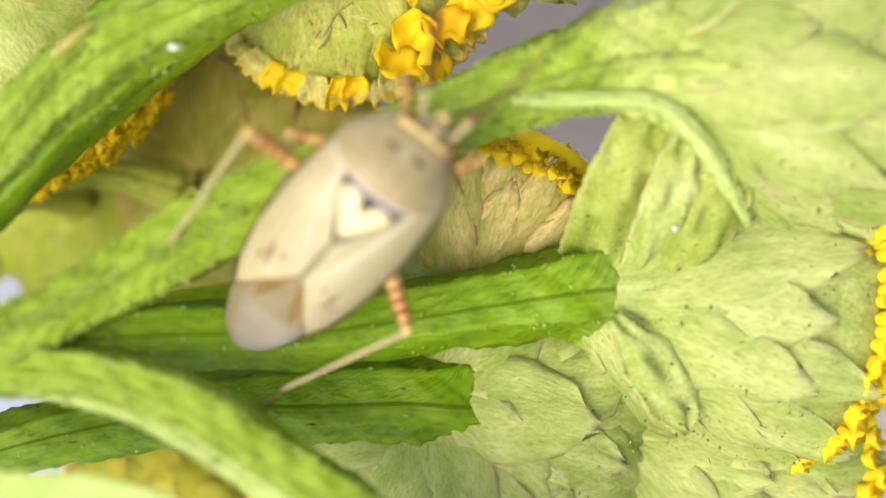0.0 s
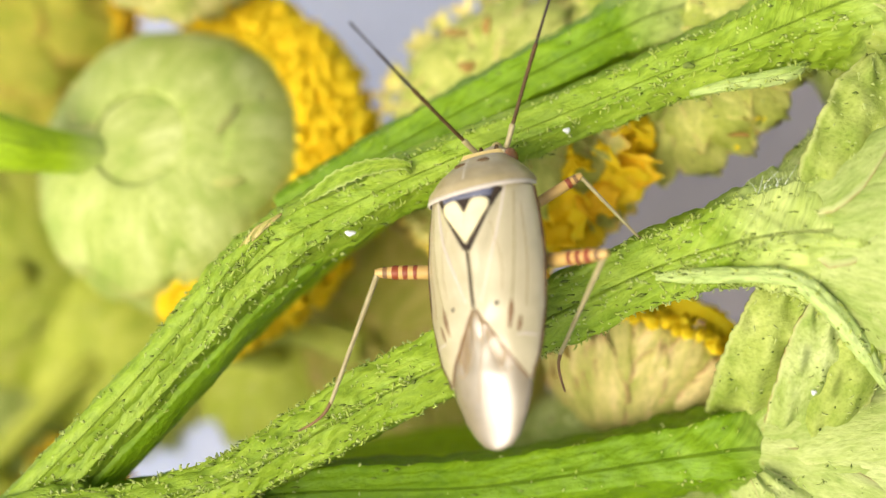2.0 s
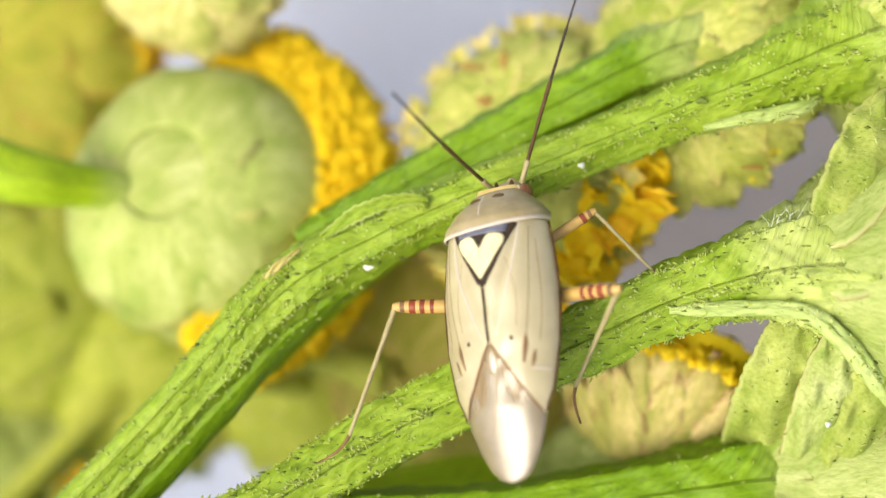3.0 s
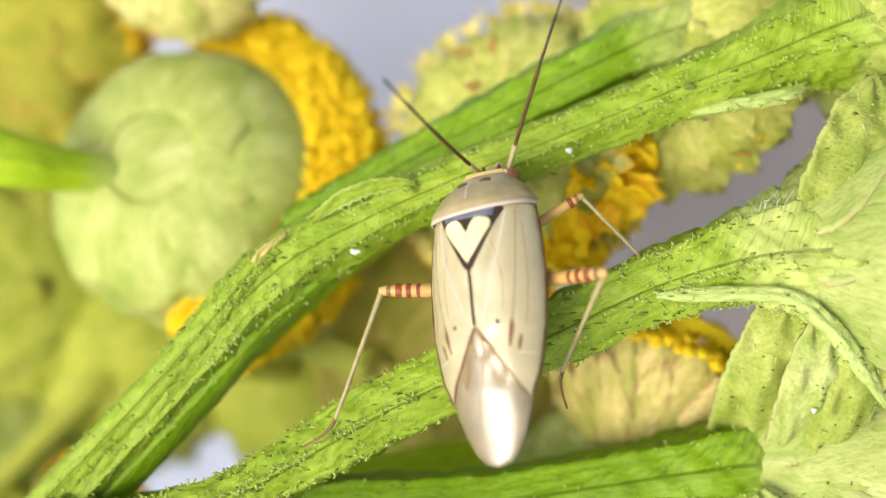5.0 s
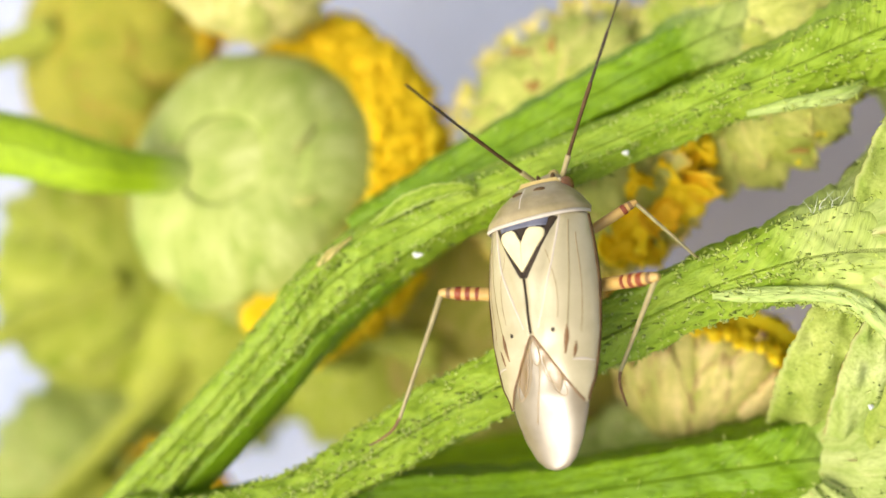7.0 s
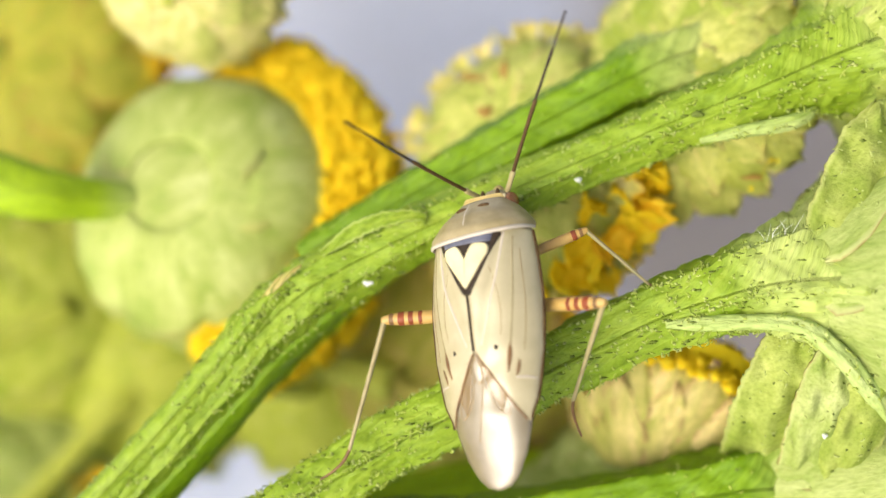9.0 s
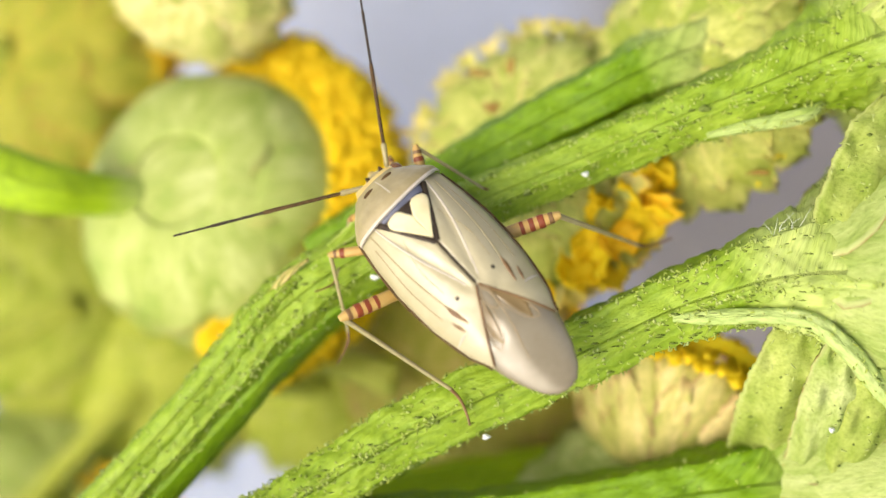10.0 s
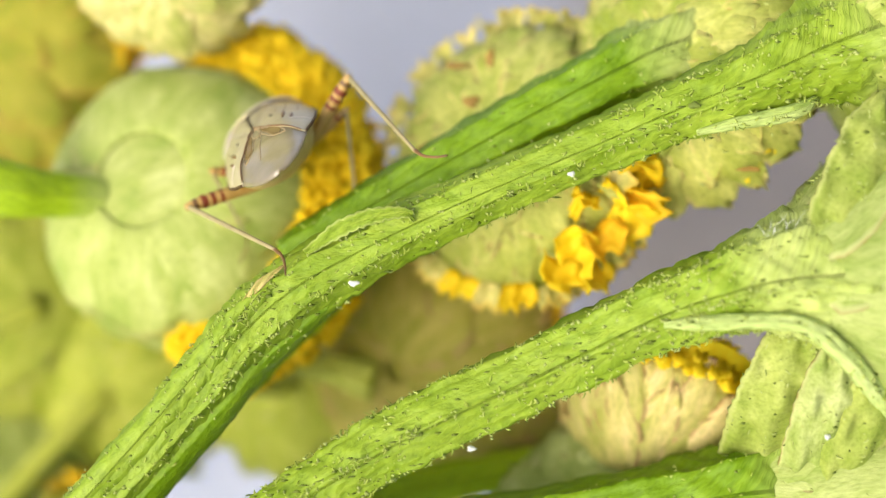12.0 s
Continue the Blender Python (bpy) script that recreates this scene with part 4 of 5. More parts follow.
def egg_on(name, at, radii, mat, label=""):
    g = np.random.default_rng(int(abs(at[0]) * 100))
    u = np.linspace(0, np.pi, 8)
    a = np.linspace(0, 2 * np.pi, 12, endpoint=False)
    wob = 1 + 0.18 * np.sin(3 * a + g.uniform(0, 6)) + 0.1 * np.sin(5 * a + g.uniform(0, 6))
    v = np.stack([np.sin(u)[:, None] * np.cos(a) * wob, np.sin(u)[:, None] * np.sin(a) * wob, np.repeat(-np.cos(u)[:, None], 12, 1)], -1) * radii + at
    return on_sprig(name, mesh_of(name, v.reshape(-1, 3), sheet(8, 12, True), mat), label=label)


build_stems()
build_heads()
build_details()


# ---- the plant bug; its space: y ahead, z up, the middle of the pronotum's hind edge at 0 ----
bug = tagged(new("plant_bug"), "pale cream plant bug with a heart-shaped ivory scutellum", "insect")


def half_width(y):
    return np.interp(y, [-5.0, -4.93, -4.75, -4.4, -3.95, -3.6, -3.3, -2.4, -1.4, -0.6, 0.0, 0.2], [0.02, 0.25, 0.44, 0.63, 0.79, 0.87, 1.01, 1.19, 1.23, 1.17, 1.08, 1.02])


def crown(y):
    return np.interp(y, [-5.0, -4.4, -3.6, -2.4, -1.2, 0.0, 0.2], [0.06, 0.18, 0.36, 0.62, 0.78, 0.78, 0.74])


def back(x, y, lift=0.0):
    """The height of the back over the margin."""
    q = np.clip(np.abs(x) / half_width(y), 0, 1)
    crease = np.abs(x) - np.interp(y, [-2.5, -2.3, -0.1], [0.1, 0.16, 0.72])
    fold = 0.05 * np.exp(-(crease / 0.07) ** 2) * np.clip((y + 2.6) * 4, 0, 1) * np.clip((0.1 - y) * 5, 0, 1)
    cell = 0.05 * np.exp(-((np.abs(x) - 0.35) / 0.16) ** 2 - ((y + 3.3) / 0.28) ** 2)
    wave = 0.012 * np.sin(6.1 * x + 3.7 * y) * np.sin(4.3 * y - 2.9 * x + 1.0) * np.clip(-y, 0, 1)
    sag = 0.05 * np.clip((-np.abs(y + 3.0 - 0.9 * np.abs(x)) + 0.25) * 4, 0, 1)
    return crown(y) * (1 - q ** 2.3) ** 0.8 - 0.16 * np.clip((-y - 3.6) / 1.4, 0, 1) + lift - (fold + cell - wave + sag * 0.6) * (1 - q ** 4)


def patch(name, xs0, xs1, ys, mat, lift=0.0, nx=14, thick=0.05, parent=bug, label=""):
    """A shell over the back between two edges, given for each y."""
    w = np.linspace(0, 1, nx)
    X = xs0[:, None] + (xs1 - xs0)[:, None] * w
    Y = np.repeat(ys[:, None], nx, 1)
    Z = back(X, Y, lift)
    top = np.stack([X, Y, Z], -1).reshape(-1, 3)
    bot = top - (0, 0, thick)
    n, k = len(ys), len(ys) * nx
    loop = list(range(nx)) + [i * nx + nx - 1 for i in range(1, n)] + [(n - 1) * nx + j for j in range(nx - 2, -1, -1)] + [i * nx for i in range(n - 2, 0, -1)]
    faces = sheet(n, nx) + [f[::-1] for f in sheet(n, nx, start=k)] + [(loop[i], loop[i] + k, loop[(i + 1) % len(loop)] + k, loop[(i + 1) % len(loop)]) for i in range(len(loop))]
    return part(name, mesh_of(name, np.vstack([top, bot]), faces, mat), parent, label=label)


def streak(name, points, mat, parent, width=0.035, lift=0.035, label=""):
    """A raised line on the back through x, y (and, if given, width)."""
    s = spline([p if len(p) == 3 else (*p, width) for p in points], 8)
    d = np.gradient(s[:, :2], axis=0)
    d /= np.linalg.norm(d, axis=1)[:, None] + 1e-9
    q = np.stack([-d[:, 1], d[:, 0]], 1)
    cols = []
    for k, up in ((-1, -0.02), (-0.5, 0.0), (0.5, 0.0), (1, -0.02)):
        xy = s[:, :2] + q * s[:, 2:3] * 0.5 * k
        cols.append(np.stack([xy[:, 0], xy[:, 1], back(xy[:, 0], xy[:, 1], lift + up)], 1))
    v = np.stack(cols, 1).reshape(-1, 3)
    return part(name, mesh_of(name, v, sheet(len(s), 4), mat), parent, label=label)


def egg(name, at, radii, mat, parent, nu=12, nv=18, label="", m=None):
    u = np.linspace(0, np.pi, nu)
    a = np.linspace(0, 2 * np.pi, nv, endpoint=False)
    v = np.stack([np.sin(u)[:, None] * np.cos(a), np.repeat(-np.cos(u)[:, None], nv, 1), np.sin(u)[:, None] * np.sin(a)], -1) * radii + at
    return part(name, mesh_of(name, v.reshape(-1, 3), sheet(nu, nv, True), mat), parent, label=label, m=m)


def inner_edge(y):
    """Where the two fore wings meet or leave room for the scutellum and the membrane."""
    return np.interp(y, [-3.75, -2.43, -1.32, -0.1, 0.02], [0.80, 0.012, 0.012, 0.62, 0.68])


def build_bug():
    ys = np.linspace(0.02, -3.75, 64)
    for side in (-1, 1):
        wing = patch("fore_wing", side * inner_edge(ys), side * half_width(ys) * 1.0, ys, SHELL, 0.03, 16, 0.06, label="cream leathery fore wing")
        s = side
        streak("suture", [(s * 0.66, -0.12), (s * 0.34, -0.75), (s * 0.03, -1.32)], BLACK, wing, 0.09, 0.05)
        streak("suture", [(s * 0.016, -1.30), (s * 0.012, -1.8), (s * 0.016, -2.4)], BLACK, wing, 0.024, 0.05)
        streak("vein", [(s * 0.72, -0.1), (s * 0.55, -1.1), (s * 0.16, -2.3)], COLLAR, wing, 0.045, 0.045)
        streak("vein", [(s * 0.86, -0.2), (s * 0.84, -1.4), (s * 0.70, -2.5)], PRONOTUM, wing, 0.03, 0.045)
        streak("crease", [(s * 0.96, -0.45), (s * 1.02, -1.5), (s * 0.94, -2.45)], TANLINE, wing, 0.018, 0.04)
        streak("crease", [(s * 0.46, -0.80), (s * 0.62, -1.5), (s * 0.58, -2.15)], TANLINE, wing, 0.013, 0.04)
        streak("membrane_edge", [(s * 0.03, -2.45), (s * 0.44, -3.12), (s * 0.80, -3.74)], BROWN, wing, 0.045, 0.05)
        part("costal_edge", tube("costal_edge", [(s * (float(half_width(q)) + 0.01), q, 0.0, 0.034) for q in (-0.02, -0.6, -1.4, -2.1, -2.7, -3.25, -3.55, -3.74)], FEELER, 3, 0.0, 6, 8, 0.0)[0], wing)
        streak("dash", [(s * 0.72, -2.30, 0.02), (s * 0.69, -2.52, 0.09), (s * 0.62, -2.85, 0.03)], BROWN, wing, lift=0.05)
        streak("dash", [(s * 0.84, -2.62, 0.02), (s * 0.80, -2.78, 0.06), (s * 0.76, -2.92, 0.02)], BROWN, wing, lift=0.05)
        streak("dot", [(s * 0.47, -2.34, 0.04), (s * 0.46, -2.38, 0.08), (s * 0.45, -2.42, 0.04)], BLACK, wing, lift=0.05)
        streak("fracture", [(s * 1.07, -2.98, 0.02), (s * 0.90, -2.95, 0.05), (s * 0.74, -2.96, 0.02)], COLLAR, wing, lift=0.05)
    ym = np.linspace(-2.40, -4.99, 40)
    wid = np.minimum(np.interp(ym, [-5, -3.75, -2.43], [1.2, 0.86, 0.05]), half_width(ym) * 0.995)
    mem = patch("wing_membrane", -wid, wid, ym, MEMBRANE, 0.0, 22, 0.03, label="translucent greyish wing membrane")
    for s in (-1, 1):
        streak("vein", [(s * 0.08, -2.60), (s * 0.12, -3.05), (s * 0.30, -3.50), (s * 0.52, -3.62), (s * 0.50, -3.34), (s * 0.40, -3.05)], TANLINE, mem, 0.022, 0.015)
        streak("vein", [(0.0, -2.50), (s * 0.09, -2.72), (s * 0.08, -2.92), (0.0, -3.02)], TANLINE, mem, 0.022, 0.02)
    for s in (-1, 1):
        yc = np.linspace(-2.66, -3.56, 16)
        patch("membrane_cell", s * np.interp(yc, [-3.56, -3.3, -3.0, -2.66], [0.37, 0.24, 0.16, 0.105]), s * np.interp(yc, [-3.56, -3.3, -3.0, -2.66], [0.40, 0.49, 0.40, 0.125]), yc, CELL, 0.012, 8, 0.02, mem, "amber wing cell")
    streak("fold", [(0.10, -2.7), (0.02, -3.3), (-0.20, -4.1)], TANLINE, mem, 0.022, 0.015)
    # scutellum: dark ground with a heart of ivory on it
    y = np.linspace(0.0, -1.30, 24)
    w = np.interp(y, [-1.32, -0.05], [0.02, 0.68])
    scut = patch("scutellum", -w, w, y, BLACK, 0.02, 14, 0.06, label="black-edged scutellum")
    band = patch("slate_band", -np.linspace(0.56, 0.50, 6), np.linspace(0.56, 0.50, 6), np.linspace(-0.10, -0.30, 6), SLATE, 0.035, 14, 0.05, scut)
    for s in (-1, 1):
        yy = np.linspace(-0.32, -1.20, 30)
        lobe = np.interp(yy, [-1.20, -0.53, -0.42, -0.35, -0.32], [0.012, 0.47, 0.49, 0.44, 0.32])
        start = np.interp(yy, [-1.20, -0.61, -0.48, -0.37, -0.32], [0.0, 0.0, 0.07, 0.13, 0.20])
        patch("heart_lobe", s * start, s * np.maximum(lobe, start + 0.006), yy, IVORY, 0.075, 10, 0.05, scut, "ivory heart-shaped mark")
    # pronotum and its pale collar
    n, k = 16, 25
    py = np.linspace(0.0, 0.80, n)
    hw = np.interp(py, [0, 0.12, 0.4, 0.68, 0.80], [1.10, 1.12, 0.92, 0.66, 0.56])
    top = np.interp(py, [0, 0.15, 0.45, 0.80], [0.82, 0.83, 0.62, 0.16])
    a = np.linspace(0, np.pi, k)
    bow = 0.16 * np.sin(a) - 0.16
    rows = []
    for i in range(n):
        rows.append(np.stack([-np.cos(a) * hw[i], py[i] - bow * (1 - py[i]) - 0.16 * (1 - py[i]), -0.12 - 0.22 * py[i] + (top[i] + 0.12 + 0.22 * py[i]) * np.sin(a) ** 0.75], -1))
    rows.append(np.stack([-np.cos(a) * 0.3, np.full(k, 0.82), -0.4 + 0.3 * np.sin(a)], -1))
    pro = part("pronotum", mesh_of("pronotum", np.array(rows).reshape(-1, 3), [f[::-1] for f in sheet(n + 1, k)], PRONOTUM), bug, label="tan pronotum", m=Matrix.Rotation(radians(3.5), 4, "Z"))
    rim = np.stack([-np.cos(a) * 1.115, -bow - 0.165, -0.10 + 0.94 * np.sin(a) ** 0.75], -1)
    ring = []
    for dy, dz in ((0.035, 0.0), (0.03, 0.018), (-0.015, 0.022), (-0.035, 0.0), (-0.03, -0.04)):
        ring.append(rim + (0, dy, dz))
    part("collar", mesh_of("collar", np.array(ring).reshape(-1, 3), [f[::-1] for f in sheet(5, k)], COLLAR), pro, label="pale hind rim")
    for s in (-1, 1):
        egg("callus", (s * 0.24, 0.56, 0.36), (0.14, 0.05, 0.05), FEELER, pro)
    part("keel", mesh_of("keel", [(x, yy, zz) for yy, zz in ((0.08, 0.845), (0.35, 0.72), (0.6, 0.49)) for x in (-0.012, 0, 0.012)], sheet(3, 3), COLLAR), pro)
    head = egg("head", (0.12, 0.80, -0.36), (0.40, 0.30, 0.28), PRONOTUM, bug, label="small tan head")
    for s in (-1, 1):
        egg("eye", (0.12 + s * 0.41, 0.76, -0.24), (0.15, 0.19, 0.19), EYE, head, label="brown compound eye")
        egg("eye_ring", (0.12 + s * 0.33, 0.80, -0.10), (0.05, 0.10, 0.07), IVORY, head)
        egg("frons_mark", (0.12 + s * 0.17, 0.90, -0.12), (0.055, 0.15, 0.05), FEELER, head)
    egg("snout", (0.12, 1.04, -0.50), (0.14, 0.20, 0.14), BELLY, head)
    tube_b, *_ = tube("beak", [(0.12, 1.06, -0.58, 0.05), (0, 0.95, -0.55, 0.05), (0, 0.5, -0.66, 0.035), (0, -0.3, -0.7, 0.02)], BROWN, 4, 0.0, 8, 10, 0.0)
    part("beak", tube_b, head)
    # belly in one tapered, faintly ringed body
    by = np.linspace(0.9, -4.7, 30)
    bw = np.interp(by, [-4.7, -4.3, -3.0, -1.2, 0, 0.9], [0.004, 0.45, 0.88, 1.05, 0.98, 0.42])
    bh = np.interp(by, [-4.7, -3.0, -1.2, 0, 0.9], [0.004, 0.50, 0.72, 0.72, 0.35]) * (1 + 0.03 * np.sin(by * 11))
    ang = np.linspace(0, 2 * np.pi, 24, endpoint=False)
    v = np.stack([bw[:, None] * np.cos(ang), np.repeat(by[:, None], 24, 1), -0.04 - 0.16 * np.clip((-by - 3.4) / 1.4, 0, 1)[:, None] + np.where(np.sin(ang) > 0, 0.16, 1) * bh[:, None] * np.sin(ang)], -1)
    part("abdomen", mesh_of("abdomen", v.reshape(-1, 3), sheet(30, 24, True), BELLY), bug, label="tan ringed underside")


def limb(rows, mat, name, around=12):
    return tube(name, rows, mat, 3, 0.0, 6, around, 0.015, 0)[0]


LEGS = {}


def build_leg(key, hip, femur, tibia, thick):
    """Thigh with red bands; shin and foot hang from its knee. Each lies along +y of its own space."""
    f = part("leg", limb([(0, 0, 0, thick * 0.7), (0, femur * 0.3, 0, thick), (0, femur * 0.75, 0, thick * 1.05), (0, femur * 0.95, 0, thick * 0.8), (0, femur * 1.03, 0, thick * 0.5)], THIGH, "leg"), bug, label="straw leg with rust bands")
    for at, wide in ((0.62, 0.026), (0.72, 0.032), (0.82, 0.036), (0.92, 0.030))[0 if thick > 0.12 else 2:]:
        r = thick * (1.09 if at < 0.9 else 0.9)
        y = femur * at
        part("band", limb([(0, y - wide * femur, 0, r * 0.92), (0, y - wide * femur * 0.6, 0, r), (0, y + wide * femur * 0.6, 0, r), (0, y + wide * femur, 0, r * 0.9)], RUST if at < 0.9 else BROWN, "band"), f, label="rust-red band")
    t = part("tibia", limb([(0, 0, 0, thick * 0.5), (0, tibia * 0.1, 0, thick * 0.42), (0, tibia * 0.8, 0, thick * 0.32), (0, tibia, 0, thick * 0.30)], LEG, "tibia"), f, label="slender pale shin")
    k = part("tarsus", limb([(0, tibia * 0.99, 0, thick * 0.30), (0, tibia + 0.12 * femur, 0.06, thick * 0.24), (0, tibia + 0.25 * femur, 0.22, thick * 0.2), (0, tibia + 0.36 * femur, 0.42, thick * 0.16)], BROWN, "tarsus"), f, label="dark foot")
    LEGS[key] = (f, t, k, Vector(hip), femur, tibia)


def build_antenna(s):
    segs = [(0, 0.5, 0.055, LEG), (0.5, 2.1, 0.040, FEELER), (2.1, 3.2, 0.030, BLACK), (3.2, 4.0, 0.022, BLACK)]
    root = None
    for a, b, r, mat in segs:
        rows = [(0, y, 0.05 * math.sin(y * 0.9), rr) for y, rr in ((a, r * 0.7), (a + 0.05, r), (0.5 * (a + b), r * 0.95), (b - 0.05, r * 1.1), (b, r * 0.6))]
        ob = part("antenna" if root is None else "segment", limb(rows, mat, "segment", 10), root or bug, label="long dark jointed feeler" if root is None else "")
        root = root or ob
    return root


BUG = [  # seconds; x, y, z in mm; yaw, pitch, roll
    (0.00, (1.43, -2.53, 2.40, -38, 32, 0)),
    (0.20, (1.49, -2.28, 2.20, -38, 27, 0)),
    (0.50, (0.99, -1.52, 1.70, -19, 20, 4)),
    (0.70, (0.72, -0.28, 1.30, -9, -2, -10)),
    (1.00, (0.35, 0.32, 1.20, 2.5, -16, -28)),
    (1.50, (0.32, 0.36, 1.20, 2.5, -16, -28)),
    (5.50, (0.31, 0.36, 1.20, 2.5, -16, -28)),
    (6.50, (0.24, 0.34, 1.20, 2.5, -16, -28)),
    (7.50, (0.28, 0.25, 1.20, 3.5, -16, -28)),
    (9.30, (0.10, 0.55, 1.20, 2.5, -16, -28)),
    (9.50, (0.03, 0.23, 1.20, 9, -12, -20)),
    (9.70, (-0.46, 0.69, 1.20, 19, -6, -8)),
    (9.90, (-1.24, 0.90, 1.20, 37, -13, 4)),
    (10.10, (-2.23, 1.10, 1.20, 49, -19, 10)),
    (10.30, (-2.98, 1.21, 1.20, 55, -21, 14)),
    (10.50, (-3.10, 1.65, 1.20, 54, -21, 16)),
    (11.00, (-3.30, 1.79, 1.20, 55, -23, 16)),
    (11.50, (-3.41, 2.20, 1.10, 50, -27, 12)),
    (11.70, (-3.65, 3.07, -0.40, 36, -44, 6)),
    (11.80, (-3.91, 3.44, -1.40, 31, -56, 4)),
    (11.90, (-4.30, 3.0, -2.80, 40, -72, 4)),
    (12.00, (-4.42, 2.72, -3.60, 44, -78, 4)),
]
FEET = {  # where each foot stands, in mm
    "LH": [(0, (-2.34, -3.89, 0.6)), (0.5, (-2.5, -3.7, 0.7)), (0.9, (-2.65, -3.76, 0.8)), (9.7, (-2.65, -3.76, 0.8)), (9.9, (-0.7, -2.7, 0.8)), (11.6, (-0.57, -2.62, 0.7)), (11.7, (-3.0, -0.31, 0.2)), (11.85, (-3.88, 0.33, 0.10)), (12, (-3.88, 0.33, 0.10))],
    "RH": [(0, (-0.29, -6.56, 0.3)), (0.55, (-0.24, -6.62, 0.3)), (0.8, (1.88, -2.76, 0.8)), (9.6, (1.88, -2.76, 0.8)), (9.85, (3.6, -0.6, -1.2)), (10.05, (3.0, 0.6, -0.8)), (10.35, (0.48, 1.66, 0.1)), (11.7, (0.6, 1.65, 0.1)), (11.85, (-1.05, 2.26, 0.00)), (12, (-1.05, 2.26, 0.00))],
    "RM": [(0, (2.6, -1.8, 0.8)), (0.6, (2.6, -1.6, 0.8)), (0.9, (3.45, -0.42, 0.62)), (9.6, (3.45, -0.42, 0.62)), (9.9, (0.3, 1.5, 0.0)), (10.4, (-1.6, 1.0, 0.0)), (11.6, (-1.6, 1.0, 0.0)), (12, (-2.5, 1.6, -3.0))],
    "LM": [(0, (-0.4, -3.2, 0.7)), (0.6, (-0.6, -2.6, 0.6)), (0.9, (0.16, -2.59, 0.15)), (9.7, (0.16, -2.59, 0.15)), (10.2, (-4.47, -0.77, 0.2)), (11.6, (-4.47, -0.77, 0.2)), (12, (-5.0, 0.6, -3.5))],
    "LF": [(0, (0.9, -1.3, 0.8)), (0.6, (0.0, -0.6, 0.3)), (0.9, (0.16, -0.99, 0.15)), (9.6, (0.16, -0.99, 0.15)), (10.2, (-4.3, -0.2, 0.1)), (11.5, (-4.6, 1.0, -0.5)), (12, (-5.0, 2.6, -6.5))],
    "RF": [(0, (2.8, -1.4, 0.8)), (0.6, (1.8, -0.6, 0.6)), (0.9, (0.66, -0.99, 0.15)), (9.6, (0.66, -0.99, 0.15)), (10.2, (-2.6, 1.6, -0.4)), (11.5, (-2.8, 2.2, -0.8)), (12, (-2.8, 3.8, -6.5))],
}
POLE = {"H": (1.0, 0.12, 0.4), "M": (0.5, 0.9, 0.3), "F": (0.2, 0.5, -0.6)}
POLE_LATE = {"H": (0.82, 0.0, 0.57), "M": (1.0, -0.3, 0.6), "F": (1.0, 0.3, 0.6)}
FEEL_LEFT = [(0, (0.2, 1.5, 0.2)), (0.7, (-0.6, 2, 0.0)), (0.8, (-1.0, 1.6, 1.0)), (0.9, (-1.8, 0.9, 1.2)), (1.0, (-0.2, 0.6, 2.4)), (1.1, (-1.7, 1.3, 2.2)), (1.3, (-2.1, 1.7, 2.0)), (2.0, (-2.1, 1.9, 1.9)), (2.5, (-1.9, 1.5, 2.9)), (4.5, (-1.75, 1.4, 3.1)), (6.0, (-1.7, 1.3, 3.0)), (7.5, (-2.2, 1.55, 2.0)), (9.3, (-2.1, 1.0, 2.6)), (9.5, (-2.0, 0.3, 2.9)), (9.8, (-3.0, -0.6, 0.3)), (9.9, (-2.6, -1.3, 0.3)), (10.0, (-3.8, -0.9, 0.3)), (10.2, (-3.4, -1.7, 0.5)), (10.5, (-4, -0.13, 0.5)), (11, (-2.8, -0.9, 1.0)), (11.5, (-2.4, -0.55, 1.5)), (12, (-0.8, 1, -2))]
FEEL_RIGHT = [(0, (1, 1, 0.5)), (0.7, (1.5, 1.0, 0.2)), (0.8, (2.2, 0.7, 0.8)), (0.9, (2.3, 0.5, 0.9)), (1.0, (0.5, 1.1, 2.2)), (1.1, (0.9, 2.6, 1.2)), (1.3, (0.85, 3.05, 0.6)), (9.3, (0.85, 2.6, 1.6)), (9.5, (0.5, 1.1, 2.9)), (9.6, (1.2, 2.0, 0.3)), (9.7, (-1.0, 2.0, 0.8)), (9.8, (-2.5, 0.6, 0.8)), (9.9, (-3.0, -0.6, 0.3)), (9.95, (-2.2, 2.0, 0.3)), (10.0, (-0.4, 3.0, 0.3)), (10.1, (-0.5, 3.0, 0.0)), (10.25, (-1.0, 1.2, -1.5)), (10.5, (0.1, 2.8, 0.5)), (11, (0.9, 1.7, 0.4)), (11.5, (0.2, 1.5, -1)), (12, (0.3, 1, -2))]


def bug_pose(row):
    x, y, z, yaw, pitch, roll = row
    return Matrix.Translation(Vector((x, y, z)) * MM) @ Matrix.Rotation(radians(yaw), 4, "Z") @ Matrix.Rotation(radians(pitch), 4, "X") @ Matrix.Rotation(radians(roll), 4, "Y")


def blend(rows, t):
    """Values between rows of (t, values), eased from row to row."""
    for (a, p), (b, q) in zip(rows, rows[1:]):
        if t <= b:
            k = min(max((t - a) / (b - a), 0), 1)
            k = k * k * (3 - 2 * k)
            return [u + (v - u) * k for u, v in zip(p, q)]
    return list(rows[-1][1])


def aimed(at, y_axis, z_hint):
    """A pose at a point whose y axis goes along y_axis and whose z axis leans to z_hint."""
    y = y_axis.normalized()
    x = y.cross(z_hint)
    x = x.normalized() if x.length > 1e-6 else Vector((1, 0, 0))
    z = x.cross(y)
    m = Matrix((x, y, z)).transposed().to_4x4()
    m.translation = at
    return m


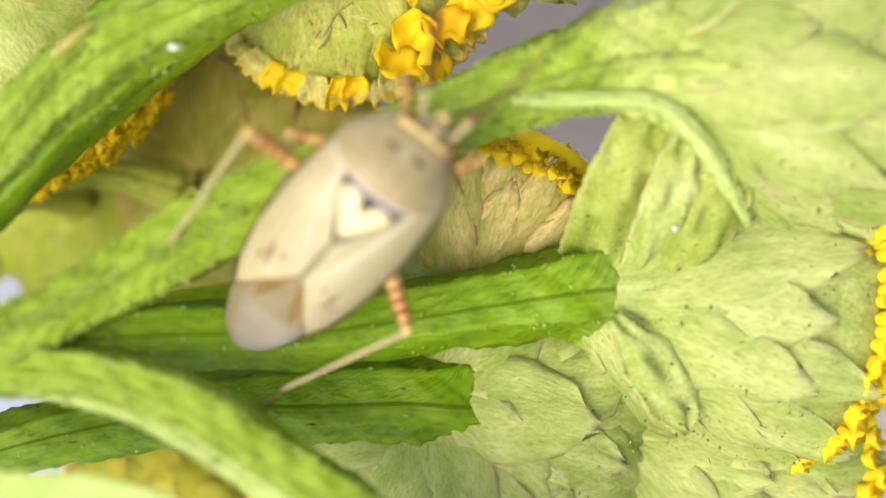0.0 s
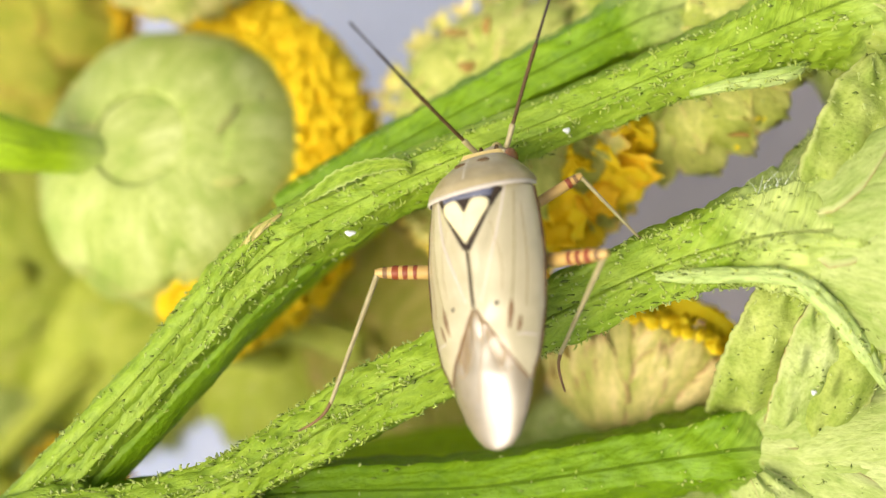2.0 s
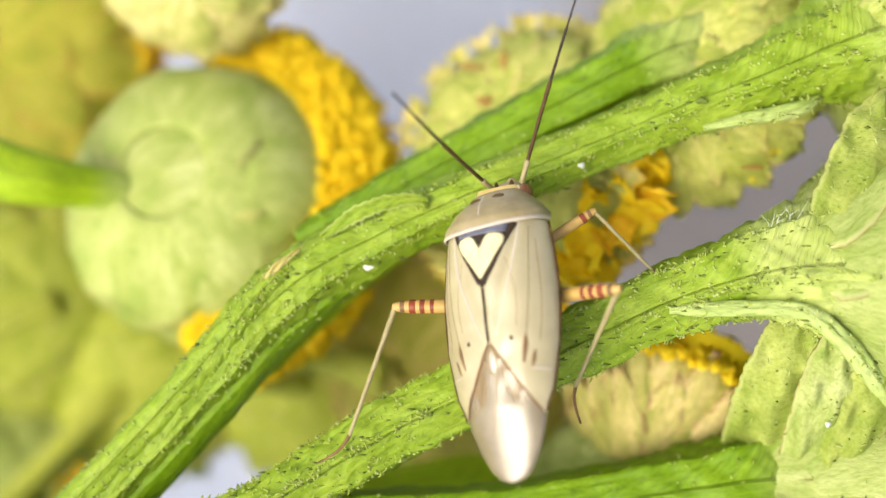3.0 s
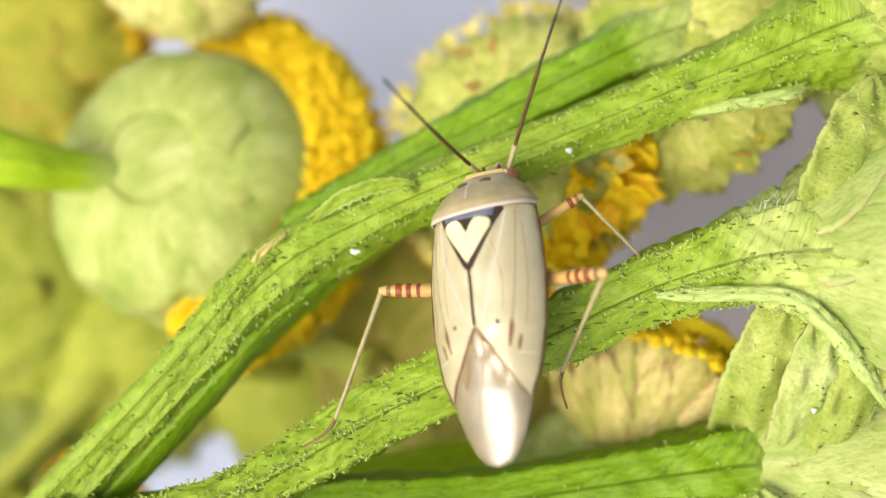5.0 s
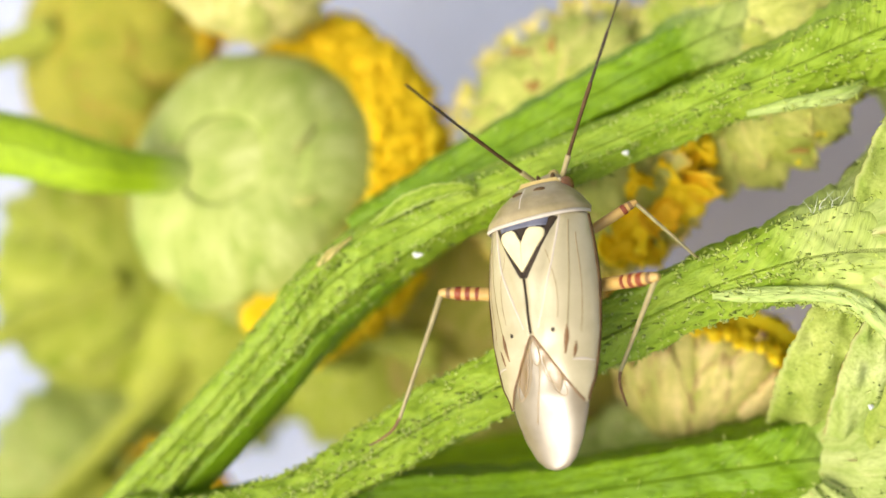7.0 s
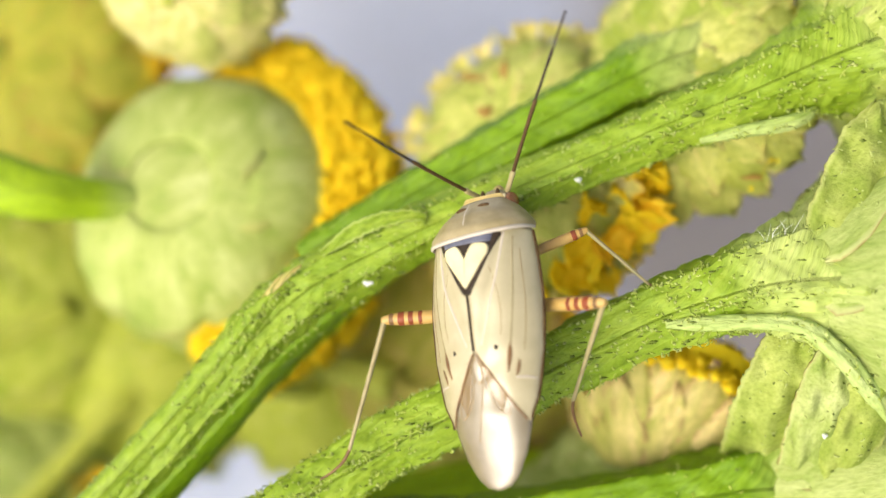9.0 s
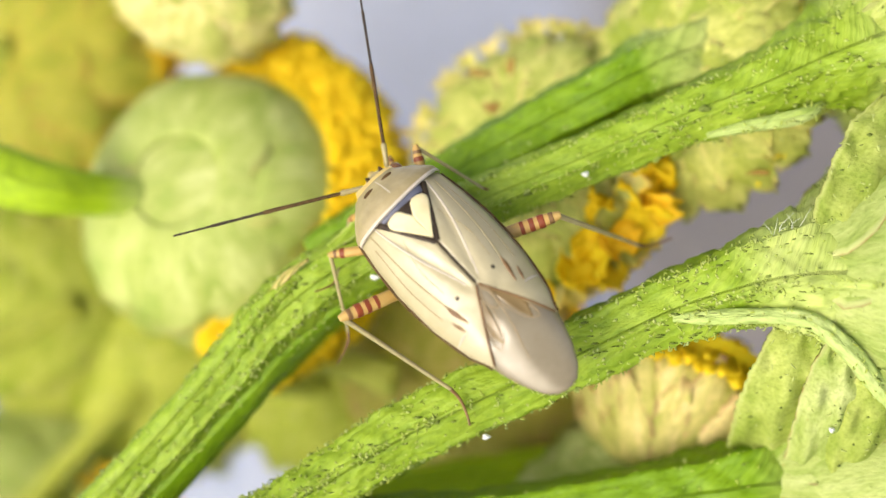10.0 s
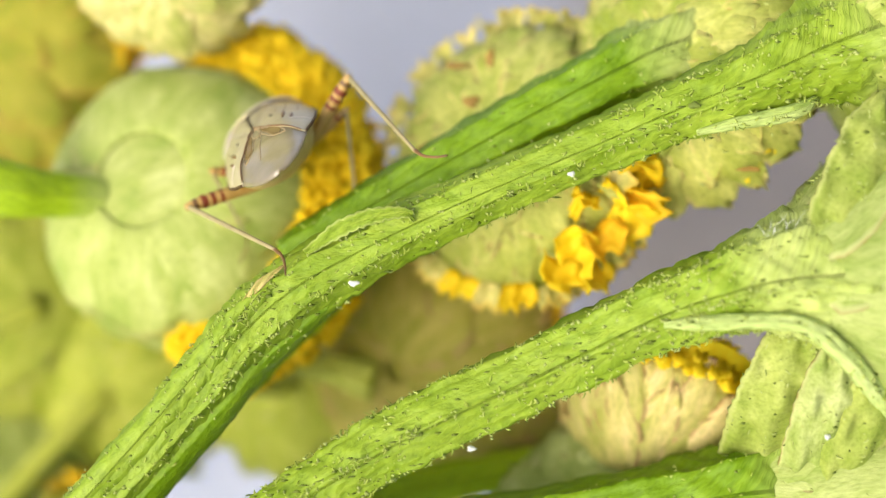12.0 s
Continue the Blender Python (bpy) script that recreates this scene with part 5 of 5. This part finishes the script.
def leg_poses(key, body, foot, t_now):
    """Thigh in the bug's space and shin in the thigh's, so that the foot stands at a place of the world (mm)."""
    f, t, k, hip, A, B = LEGS[key]
    p = body.inverted() @ (Vector(foot) * MM) / MM
    d = p - hip
    L = min(max(d.length, abs(A - B) * 1.05), (A + B) * 0.985)
    u = d.normalized()
    ca = (A * A + L * L - B * B) / (2 * A * L)
    side = 1 if hip.x > 0 else -1
    k3 = POLE[key[1]] if t_now < 11.75 else POLE_LATE[key[1]]
    swing = (0.25 if side < 0 else -0.5) if (key[1] == "H" and 9.8 < t_now < 11.75) else 0.0
    pole = Vector((side * k3[0], k3[1] + swing, k3[2]))
    v = (pole - u * pole.dot(u)).normalized()
    knee = hip + u * (A * ca) + v * (A * math.sqrt(max(0, 1 - ca * ca)))
    thigh = aimed(hip * MM, knee - hip, Vector((0, 0, 1)))
    foot_at = hip + u * L
    shin = aimed(knee * MM, foot_at - knee, Vector((side, 0, 0.4)))
    return thigh, thigh.inverted() @ shin


def motions():
    walk(bug, [(t, bug_pose(row)) for t, row in BUG])
    times = sorted({t for t, _ in BUG})
    for key, rows in FEET.items():
        f, t, k, *_ = LEGS[key]
        ts = sorted(set(times) | {a for a, _ in rows})
        poses = [(a, leg_poses(key, bug_pose(blend_bug(a)), blend(rows, a), a)) for a in ts]
        walk(f, [(a, m[0]) for a, m in poses])
        walk(t, [(a, m[1]) for a, m in poses])
        walk(k, [(a, m[1]) for a, m in poses])
    for ob, at, rows in ((FEELERS[0], (-0.20, 0.98, -0.28), FEEL_LEFT), (FEELERS[1], (0.44, 0.98, -0.26), FEEL_RIGHT)):
        ts = sorted(set(times) | {a for a, _ in rows})
        out = []
        for a in ts:
            body = bug_pose(blend_bug(a)).to_3x3()
            d = body.inverted() @ Vector(blend(rows, a))
            out.append((a, aimed(Vector(at) * MM, d, Vector((0.0, -0.3, 1.0)))))
        walk(ob, out)


def blend_bug(t):
    return blend(BUG, t)


build_bug()
build_leg("LH", (-0.45, -1.35, -0.55), 2.0, 2.75, 0.135)
build_leg("RH", (0.45, -1.35, -0.55), 2.0, 2.75, 0.135)
build_leg("LM", (-0.45, -0.35, -0.60), 1.45, 1.75, 0.10)
build_leg("RM", (0.45, -0.35, -0.60), 1.45, 1.75, 0.10)
build_leg("LF", (-0.32, 0.55, -0.50), 1.05, 1.30, 0.09)
build_leg("RF", (0.32, 0.55, -0.50), 1.05, 1.30, 0.09)
FEELERS = [build_antenna(-1), build_antenna(1)]
motions()
